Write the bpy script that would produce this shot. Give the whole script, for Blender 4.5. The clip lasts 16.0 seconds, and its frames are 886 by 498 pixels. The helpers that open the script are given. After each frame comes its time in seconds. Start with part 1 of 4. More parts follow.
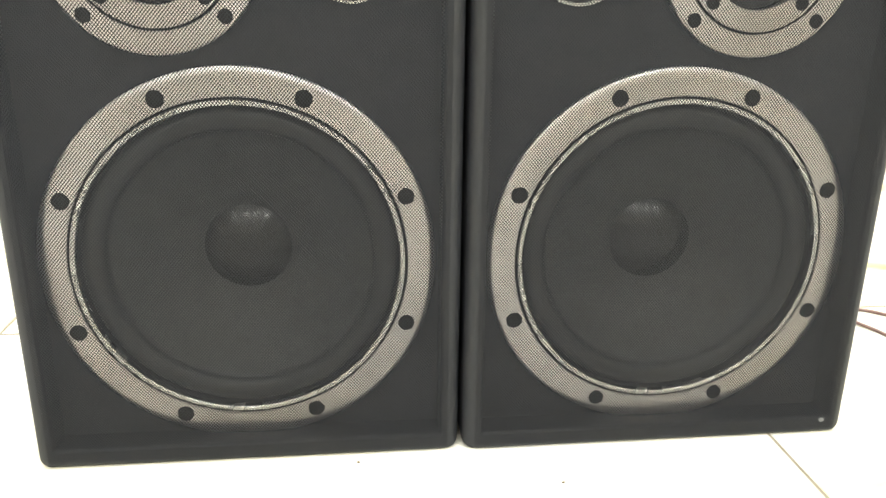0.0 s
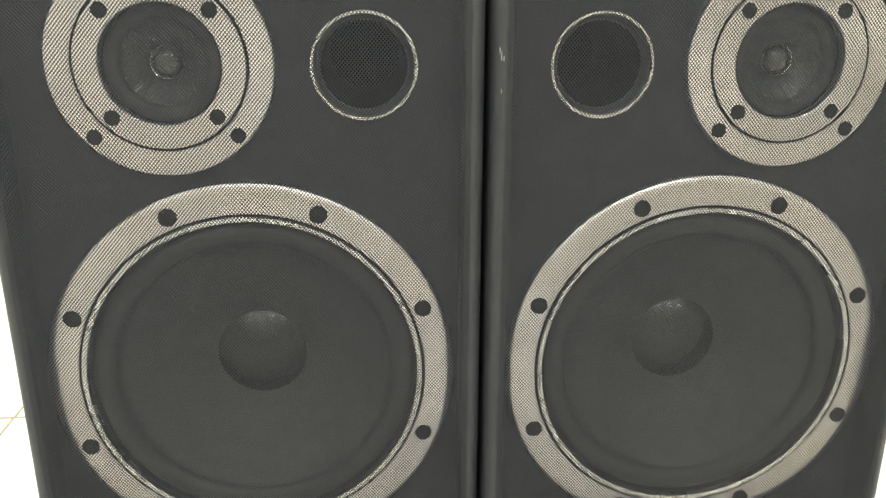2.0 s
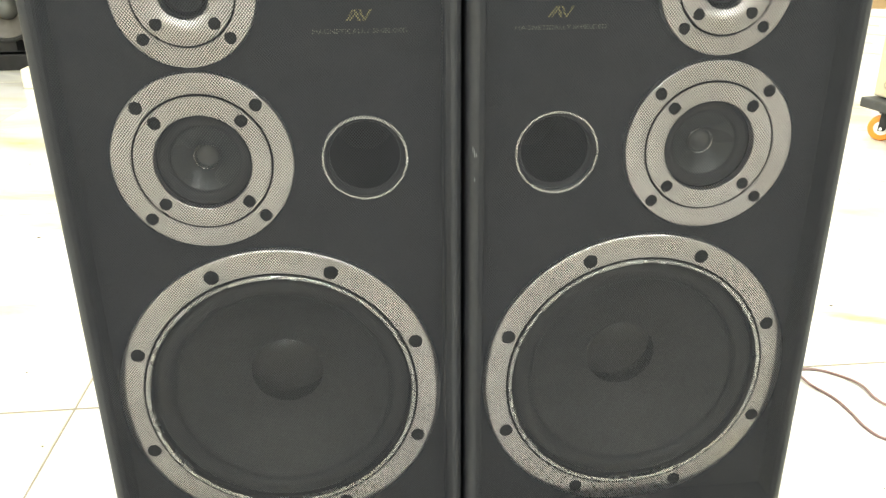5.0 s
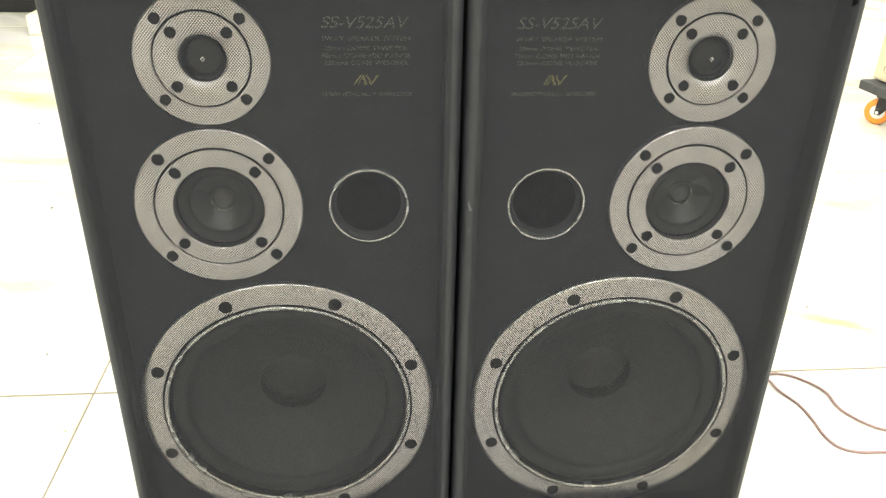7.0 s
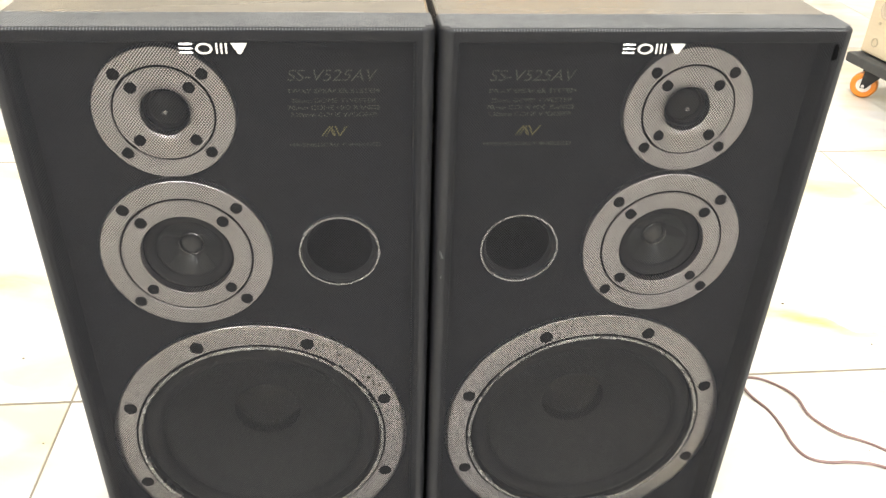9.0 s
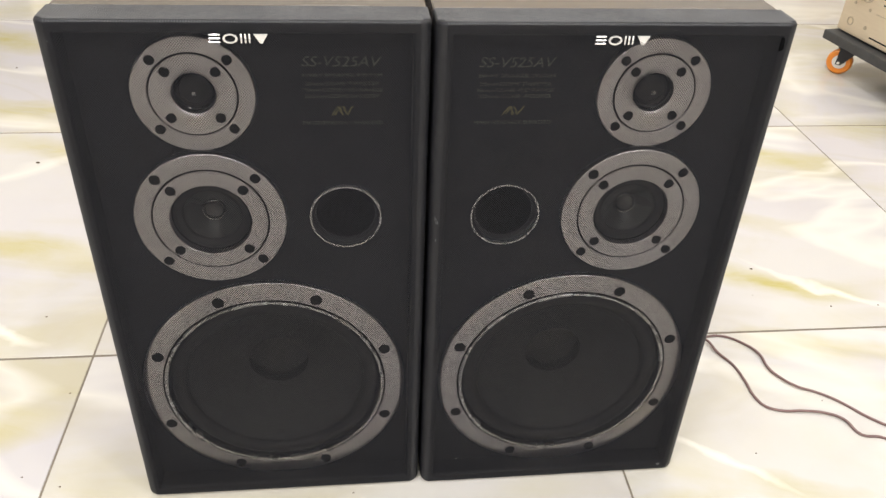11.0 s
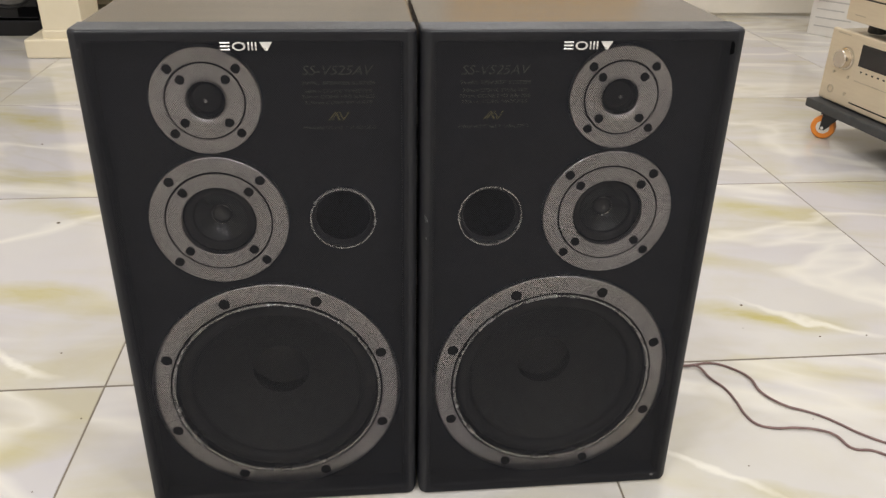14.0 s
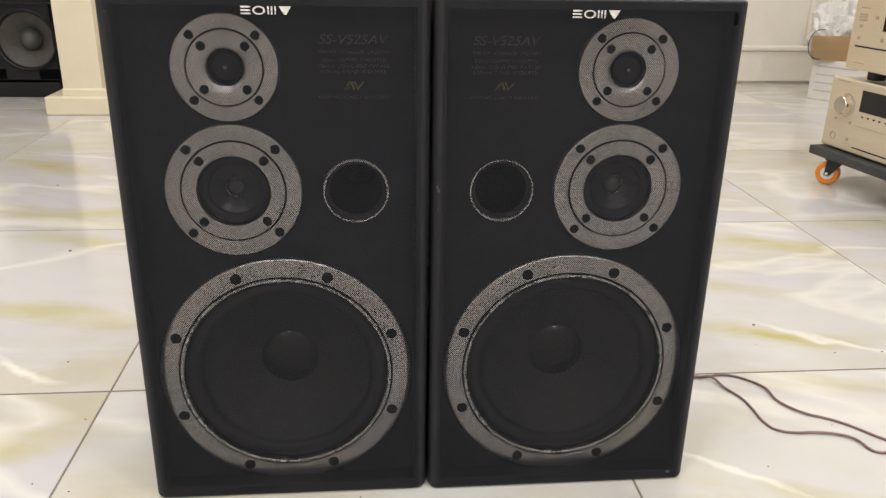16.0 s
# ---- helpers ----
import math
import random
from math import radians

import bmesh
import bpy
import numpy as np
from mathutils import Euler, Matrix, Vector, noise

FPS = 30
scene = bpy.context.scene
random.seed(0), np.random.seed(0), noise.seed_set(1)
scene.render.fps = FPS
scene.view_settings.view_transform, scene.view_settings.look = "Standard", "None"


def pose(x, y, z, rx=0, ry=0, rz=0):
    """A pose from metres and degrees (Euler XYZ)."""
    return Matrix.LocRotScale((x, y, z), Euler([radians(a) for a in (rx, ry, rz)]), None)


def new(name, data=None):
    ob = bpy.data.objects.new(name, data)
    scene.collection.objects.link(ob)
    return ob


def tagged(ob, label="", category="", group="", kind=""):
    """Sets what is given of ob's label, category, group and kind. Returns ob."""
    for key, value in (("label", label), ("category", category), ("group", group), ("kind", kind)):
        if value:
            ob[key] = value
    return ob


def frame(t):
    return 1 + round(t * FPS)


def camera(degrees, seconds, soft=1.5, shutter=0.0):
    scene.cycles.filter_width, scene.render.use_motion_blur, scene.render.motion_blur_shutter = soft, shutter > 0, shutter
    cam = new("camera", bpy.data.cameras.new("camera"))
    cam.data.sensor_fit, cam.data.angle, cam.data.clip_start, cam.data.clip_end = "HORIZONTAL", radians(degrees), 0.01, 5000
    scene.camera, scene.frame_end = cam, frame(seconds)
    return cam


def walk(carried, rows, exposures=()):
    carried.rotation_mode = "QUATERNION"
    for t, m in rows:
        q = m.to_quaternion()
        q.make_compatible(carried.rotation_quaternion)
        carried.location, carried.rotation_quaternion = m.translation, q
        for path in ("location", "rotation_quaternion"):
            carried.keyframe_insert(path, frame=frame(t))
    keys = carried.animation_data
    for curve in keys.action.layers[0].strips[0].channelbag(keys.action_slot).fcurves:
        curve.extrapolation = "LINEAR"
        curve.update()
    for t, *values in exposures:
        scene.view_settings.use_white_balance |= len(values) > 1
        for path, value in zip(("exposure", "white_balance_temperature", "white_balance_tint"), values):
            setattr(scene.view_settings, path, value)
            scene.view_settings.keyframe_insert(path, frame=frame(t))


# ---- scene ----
cam = camera(57.70, 16.0, soft=1.4)
# seconds, place in metres, turn in degrees
ROWS = [
    (0.0, -0.0223, -0.4794, 0.2987, 71.56, -0.73, -6.24),
    (0.5, -0.0213, -0.4784, 0.3110, 71.57, -0.55, -5.97),
    (1.0, -0.0219, -0.4702, 0.3234, 71.97, -0.34, -5.70),
    (1.5, -0.0202, -0.4594, 0.3408, 72.16, -0.23, -5.32),
    (2.0, -0.0200, -0.4494, 0.3548, 72.19, -0.18, -5.15),
    (2.5, -0.0223, -0.4456, 0.3717, 71.59, 0.04, -4.96),
    (3.0, -0.0225, -0.4509, 0.3834, 71.08, 0.28, -5.11),
    (3.5, -0.0234, -0.4681, 0.4064, 70.29, 0.52, -5.36),
    (4.0, -0.0201, -0.4955, 0.4276, 69.26, 0.78, -5.47),
    (6.5, -0.0170, -0.5453, 0.5425, 63.76, -0.69, -4.77),
    (7.0, -0.0160, -0.5430, 0.5656, 62.34, -1.15, -4.57),
    (7.5, -0.0098, -0.5357, 0.5841, 61.06, -1.41, -4.54),
    (8.0, -0.0048, -0.5264, 0.5996, 60.17, -1.57, -4.60),
    (8.5, -0.0040, -0.5119, 0.6183, 59.26, -1.63, -5.03),
    (9.0, -0.0026, -0.5001, 0.6329, 57.91, -1.70, -5.32),
    (9.5, -0.0071, -0.4988, 0.6456, 56.75, -1.88, -5.71),
    (10.0, -0.0105, -0.5145, 0.6564, 55.67, -2.10, -5.95),
    (12.5, -0.0143, -0.6289, 0.6781, 57.70, -2.35, -5.50),
    (13.0, -0.0058, -0.6394, 0.6612, 59.14, -1.97, -5.53),
    (13.5, -0.0007, -0.6500, 0.6380, 60.89, -1.56, -5.57),
    (14.0, -0.0023, -0.6582, 0.6187, 63.17, -1.04, -5.55),
    (14.5, -0.0055, -0.6718, 0.5996, 65.39, -0.49, -5.14),
    (15.0, -0.0087, -0.6872, 0.5791, 67.71, -0.56, -5.00),
    (15.5, -0.0069, -0.6961, 0.5525, 68.86, -0.73, -5.08),
    (16.0, -0.0096, -0.7019, 0.5252, 69.34, -1.01, -5.07),
]
# seconds, stops, kelvin, tint: the camera's automatic exposure
EXPOSURES = [(0.0, 0.38, 6350, 1), (4.0, 0.38, 6270, -2), (7.5, 0.23, 6300, 1), (9.0, -0.05, 6280, 7), (10.0, -0.36, 6250, 11), (12.5, -1.31, 6200, 12), (14.0, -1.30, 6200, 12), (16.0, -1.14, 6200, 12)]
walk(cam, [(t, pose(x, y, z, rx, ry, rz)) for t, x, y, z, rx, ry, rz in ROWS], EXPOSURES)

# ---- world and lamps ----
world = bpy.data.worlds.new("night")
world.use_nodes = True
world.node_tree.nodes["Background"].inputs[0].default_value = (0.9, 0.88, 0.82, 1)
world.node_tree.nodes["Background"].inputs[1].default_value = 0.02
scene.world = world

CEILING = 2.75
LAMP_WATTS = {-2.4: 36.0, -0.8: 26.0, 1.5: 25.0, 2.475: 3.5}
LAMP_SIZE = {-2.4: 0.18, -0.8: 0.18, 1.5: 0.18, 2.475: 0.07}
LAMP_SPOTS = [(-1.7, -2.4), (-0.55, -2.4), (0.6, -2.4), (1.75, -2.4), (-1.7, -0.8), (-0.5, -0.8), (0.7, -0.8), (1.9, -0.8),
              (-1.1, 1.5), (0.3, 1.5), (1.7, 1.5), (1.575, 2.475)]
for lx, ly in LAMP_SPOTS:
    lamp_data = bpy.data.lights.new("downlight_glow", "AREA")
    lamp_data.shape, lamp_data.size, lamp_data.energy = "DISK", LAMP_SIZE[ly], LAMP_WATTS[ly]
    lamp_data.color = (1.0, 0.97, 0.945)
    new("downlight_glow", lamp_data).matrix_world = pose(lx, ly, CEILING - 0.034)


# ---- materials ----
class Nodes:
    """A small writer of node trees."""

    def __init__(self, name):
        self.mat = bpy.data.materials.new(name)
        self.mat.use_nodes = True
        self.tree = self.mat.node_tree
        self.bsdf = self.tree.nodes["Principled BSDF"]

    def add(self, kind, **values):
        node = self.tree.nodes.new(kind)
        for key, value in values.items():
            if key == "operation":
                node.operation = value
            elif key == "data_type":
                node.data_type = value
            elif key == "noise_dimensions":
                node.noise_dimensions = value
        return node

    def link(self, a, b):
        self.tree.links.new(a, b)

    def coords(self, scale=(1, 1, 1), random_shift=False, turn=(0, 0, 0)):
        tc = self.add("ShaderNodeTexCoord")
        mapping = self.add("ShaderNodeMapping")
        mapping.inputs["Scale"].default_value = scale
        mapping.inputs["Rotation"].default_value = turn
        self.link(tc.outputs["Object"], mapping.inputs["Vector"])
        if random_shift:
            info = self.add("ShaderNodeObjectInfo")
            mul = self.add("ShaderNodeMath", operation="MULTIPLY")
            mul.inputs[1].default_value = 37.0
            self.link(info.outputs["Random"], mul.inputs[0])
            comb = self.add("ShaderNodeCombineXYZ")
            for i in range(3):
                self.link(mul.outputs[0], comb.inputs[i])
            self.link(comb.outputs[0], mapping.inputs["Location"])
        return mapping.outputs["Vector"]

    def noise(self, vector, scale, detail=4.0, rough=0.55, distortion=0.0):
        n = self.add("ShaderNodeTexNoise")
        n.inputs["Scale"].default_value = scale
        n.inputs["Detail"].default_value = detail
        n.inputs["Roughness"].default_value = rough
        n.inputs["Distortion"].default_value = distortion
        self.link(vector, n.inputs["Vector"])
        return n.outputs["Fac"]

    def ramp(self, value, low, high, a=(0, 0, 0, 1), b=(1, 1, 1, 1)):
        r = self.add("ShaderNodeValToRGB")
        r.color_ramp.elements[0].position, r.color_ramp.elements[1].position = low, high
        r.color_ramp.elements[0].color, r.color_ramp.elements[1].color = a, b
        self.link(value, r.inputs["Fac"])
        return r.outputs["Color"]

    def mix(self, factor, a, b):
        m = self.add("ShaderNodeMix", data_type="RGBA")
        for socket, value in ((m.inputs["Factor"], factor), (m.inputs["A"], a), (m.inputs["B"], b)):
            for sock in m.inputs:
                if sock.identifier == {"Factor": "Factor_Float", "A": "A_Color", "B": "B_Color"}[socket.name]:
                    if isinstance(value, (tuple, float, int)):
                        sock.default_value = value
                    else:
                        self.link(value, sock)
        for out in m.outputs:
            if out.identifier == "Result_Color":
                return out

    def bump(self, value, strength, distance):
        b = self.add("ShaderNodeBump")
        b.inputs["Strength"].default_value, b.inputs["Distance"].default_value = strength, distance
        self.link(value, b.inputs["Height"])
        self.link(b.outputs["Normal"], self.bsdf.inputs["Normal"])

    def put(self, socket, value):
        if isinstance(value, (tuple, float, int)):
            self.bsdf.inputs[socket].default_value = value
        else:
            self.link(value, self.bsdf.inputs[socket])


def rgb(r, g, b):
    return (r, g, b, 1.0)


def plain(name, dark, light, rough=0.5, metal=0.0, scale=30.0, bump=0.0, rough_spread=0.1, shift=False, stretch=(1, 1, 1), specular=0.5, ior=1.5, turned=0.0):
    """A surface whose colour and gloss wander between two values, with fine relief."""
    n = Nodes(name)
    v = n.coords(stretch, shift)
    grain = n.noise(v, scale, 6)
    broad = n.noise(v, scale * 0.12, 3)
    both = n.add("ShaderNodeMath", operation="ADD")
    n.link(grain, both.inputs[0])
    n.link(broad, both.inputs[1])
    half = n.add("ShaderNodeMath", operation="MULTIPLY")
    half.inputs[1].default_value = 0.5
    n.link(both.outputs[0], half.inputs[0])
    n.put("Base Color", n.ramp(half.outputs[0], 0.32, 0.68, rgb(*dark), rgb(*light)))
    lo, hi = max(0.02, rough - rough_spread), min(1.0, rough + rough_spread)
    n.put("Roughness", n.ramp(broad, 0.3, 0.7, rgb(lo, lo, lo), rgb(hi, hi, hi)))
    n.put("Metallic", metal)
    n.put("Specular IOR Level", specular)
    n.put("IOR", ior)
    if bump:
        n.bump(grain, 0.35, bump)
    if turned:
        tangent = n.add("ShaderNodeTangent")
        tangent.direction_type, tangent.axis = "RADIAL", "Y"
        n.put("Anisotropic", turned)
        n.link(tangent.outputs[0], n.bsdf.inputs["Tangent"])
    return n.mat


# yellow bands in the marble: middle x, y, half length, half width, angle in radians, strength
VEINS = [(0.565, 0.315, 0.17, 0.034, -0.23, 0.95), (0.60, 0.475, 0.15, 0.036, -0.38, 0.5), (0.74, 0.69, 0.18, 0.055, -0.35, 0.6), (0.58, 0.160, 0.13, 0.036, -0.2, 0.75),
         (1.03, 0.79, 0.18, 0.06, -0.15, 0.6), (-0.63, 0.92, 0.22, 0.055, -0.13, 0.8), (-0.55, 0.75, 0.17, 0.048, -0.4, 0.6), (-0.49, 0.44, 0.21, 0.042, -0.33, 0.75),
         (-0.47, 0.10, 0.17, 0.045, 0.1, 0.75), (-0.83, 1.32, 0.24, 0.08, -0.5, 0.7), (0.30, -0.075, 0.09, 0.03, 0.35, 0.7), (0.46, -0.05, 0.08, 0.025, -0.35, 0.7)]
# pale crystal seams: middle x, y, half length, half width, angle
SEAMS = [(0.645, 0.305, 0.13, 0.010, -0.56), (0.375, 0.005, 0.12, 0.008, -0.60), (-0.46, 0.265, 0.10, 0.010, -0.62)]


def marble_material():
    n = Nodes("polished_marble_tile")
    v = n.coords((1, 1, 1), True)
    # veins run on the slant, mostly across the room, by another angle on each tile
    info = n.add("ShaderNodeObjectInfo")
    turn = n.add("ShaderNodeMapRange")
    turn.inputs["To Min"].default_value, turn.inputs["To Max"].default_value = -0.42, -0.05
    n.link(info.outputs["Random"], turn.inputs["Value"])
    spun = n.add("ShaderNodeVectorRotate")
    spun.rotation_type = "Z_AXIS"
    n.link(v, spun.inputs["Vector"])
    minus = n.add("ShaderNodeMath", operation="MULTIPLY")
    minus.inputs[1].default_value = -1.0
    n.link(turn.outputs[0], minus.inputs[0])
    n.link(minus.outputs[0], spun.inputs["Angle"])
    drawn = n.add("ShaderNodeMapping")
    drawn.inputs["Scale"].default_value = (0.70, 1.8, 1.0)
    n.link(spun.outputs[0], drawn.inputs["Vector"])
    slant = drawn.outputs[0]
    cool = n.ramp(n.noise(v, 2.6, 4, 0.5, 0.5), 0.38, 0.62)
    base = n.mix(cool, rgb(0.600, 0.580, 0.596), rgb(0.662, 0.645, 0.612))
    # olive-yellow clouds, broken up by a finer noise
    clouds = n.ramp(n.noise(slant, 2.2, 6, 0.55, 0.7), 0.44, 0.60)
    broken = n.mix(clouds, rgb(0, 0, 0), n.ramp(n.noise(slant, 3.6, 5, 0.58, 0.8), 0.36, 0.60))
    tinted = n.mix(n.mix(0.55, rgb(0, 0, 0), broken), base, rgb(0.545, 0.494, 0.255))

    def patch(place, half_long, half_wide, angle, x, y):
        """1 in the middle of a long ellipse on the floor, 0 at its rim."""
        mapped = n.add("ShaderNodeMapping")
        mapped.vector_type = "TEXTURE"
        mapped.inputs["Location"].default_value = (x, y, 0)
        mapped.inputs["Rotation"].default_value = (0, 0, angle)
        mapped.inputs["Scale"].default_value = (half_long, half_wide, 1)
        n.link(place, mapped.inputs["Vector"])
        glow = n.add("ShaderNodeTexGradient")
        glow.gradient_type = "SPHERICAL"
        n.link(mapped.outputs[0], glow.inputs["Vector"])
        return glow.outputs["Fac"]

    def largest(values):
        out = values[0]
        for value in values[1:]:
            top = n.add("ShaderNodeMath", operation="MAXIMUM")
            n.link(out, top.inputs[0])
            n.link(value, top.inputs[1])
            out = top.outputs[0]
        return out

    where = n.add("ShaderNodeNewGeometry").outputs["Position"]
    stir = n.add("ShaderNodeTexNoise")
    stir.inputs["Scale"].default_value, stir.inputs["Detail"].default_value = 7.0, 5.0
    n.link(where, stir.inputs["Vector"])
    shift = n.add("ShaderNodeVectorMath", operation="MULTIPLY_ADD")
    shift.inputs[1].default_value, shift.inputs[2].default_value = (0.10, 0.10, 0.0), (-0.05, -0.05, 0.0)
    n.link(stir.outputs["Color"], shift.inputs[0])
    moved = n.add("ShaderNodeVectorMath", operation="ADD")
    n.link(where, moved.inputs[0])
    n.link(shift.outputs[0], moved.inputs[1])
    bands = []
    for x, y, half_long, half_wide, angle, strength in VEINS:
        soft = n.ramp(patch(moved.outputs[0], half_long, half_wide, angle, x, y), 0.0, 0.8, rgb(0, 0, 0), rgb(min(strength * 1.15, 1), min(strength * 1.15, 1), min(strength * 1.15, 1)))
        bands.append(soft)
    speckle = n.ramp(n.noise(slant, 6.0, 6, 0.6, 0.6), 0.30, 0.62, rgb(0.25, 0.25, 0.25), rgb(1, 1, 1))
    banded = n.mix(largest(bands), rgb(0, 0, 0), speckle)
    tinted = n.mix(banded, tinted, rgb(0.51, 0.45, 0.135))
    seams = [n.ramp(patch(moved.outputs[0], half_long, half_wide, angle, x, y), 0.0, 0.7, rgb(0, 0, 0), rgb(0.8, 0.8, 0.8)) for x, y, half_long, half_wide, angle in SEAMS]
    tinted = n.mix(largest(seams), tinted, rgb(0.86, 0.84, 0.76))

    def ridge(vector, scale, detail, wide, level):
        """Bands along the level line of a noise."""
        off = n.add("ShaderNodeMath", operation="SUBTRACT")
        off.inputs[1].default_value = level
        n.link(n.noise(vector, scale, detail, 0.5, 0.4), off.inputs[0])
        mag = n.add("ShaderNodeMath", operation="ABSOLUTE")
        n.link(off.outputs[0], mag.inputs[0])
        return n.ramp(mag.outputs[0], 0.0, wide, rgb(1, 1, 1), rgb(0, 0, 0))

    pale = n.mix(n.mix(0.6, rgb(0, 0, 0), ridge(slant, 1.3, 4, 0.03, 0.5)), tinted, rgb(0.84, 0.82, 0.74))
    shadow = n.mix(n.mix(0.22, rgb(0, 0, 0), ridge(slant, 1.7, 4, 0.020, 0.54)), pale, rgb(0.54, 0.50, 0.40))
    n.put("Base Color", shadow)
    smear = n.noise(v, 5.0, 5, 0.6)
    n.put("Roughness", n.ramp(smear, 0.3, 0.75, rgb(0.09, 0.09, 0.09), rgb(0.17, 0.17, 0.17)))
    n.put("IOR", 1.5)
    return n.mat


def glass_material(name, tint, rough=0.05):
    n = Nodes(name)
    n.put("Base Color", tint)
    n.put("Roughness", rough)
    n.put("Transmission Weight", 1.0)
    n.put("IOR", 1.3)
    return n.mat


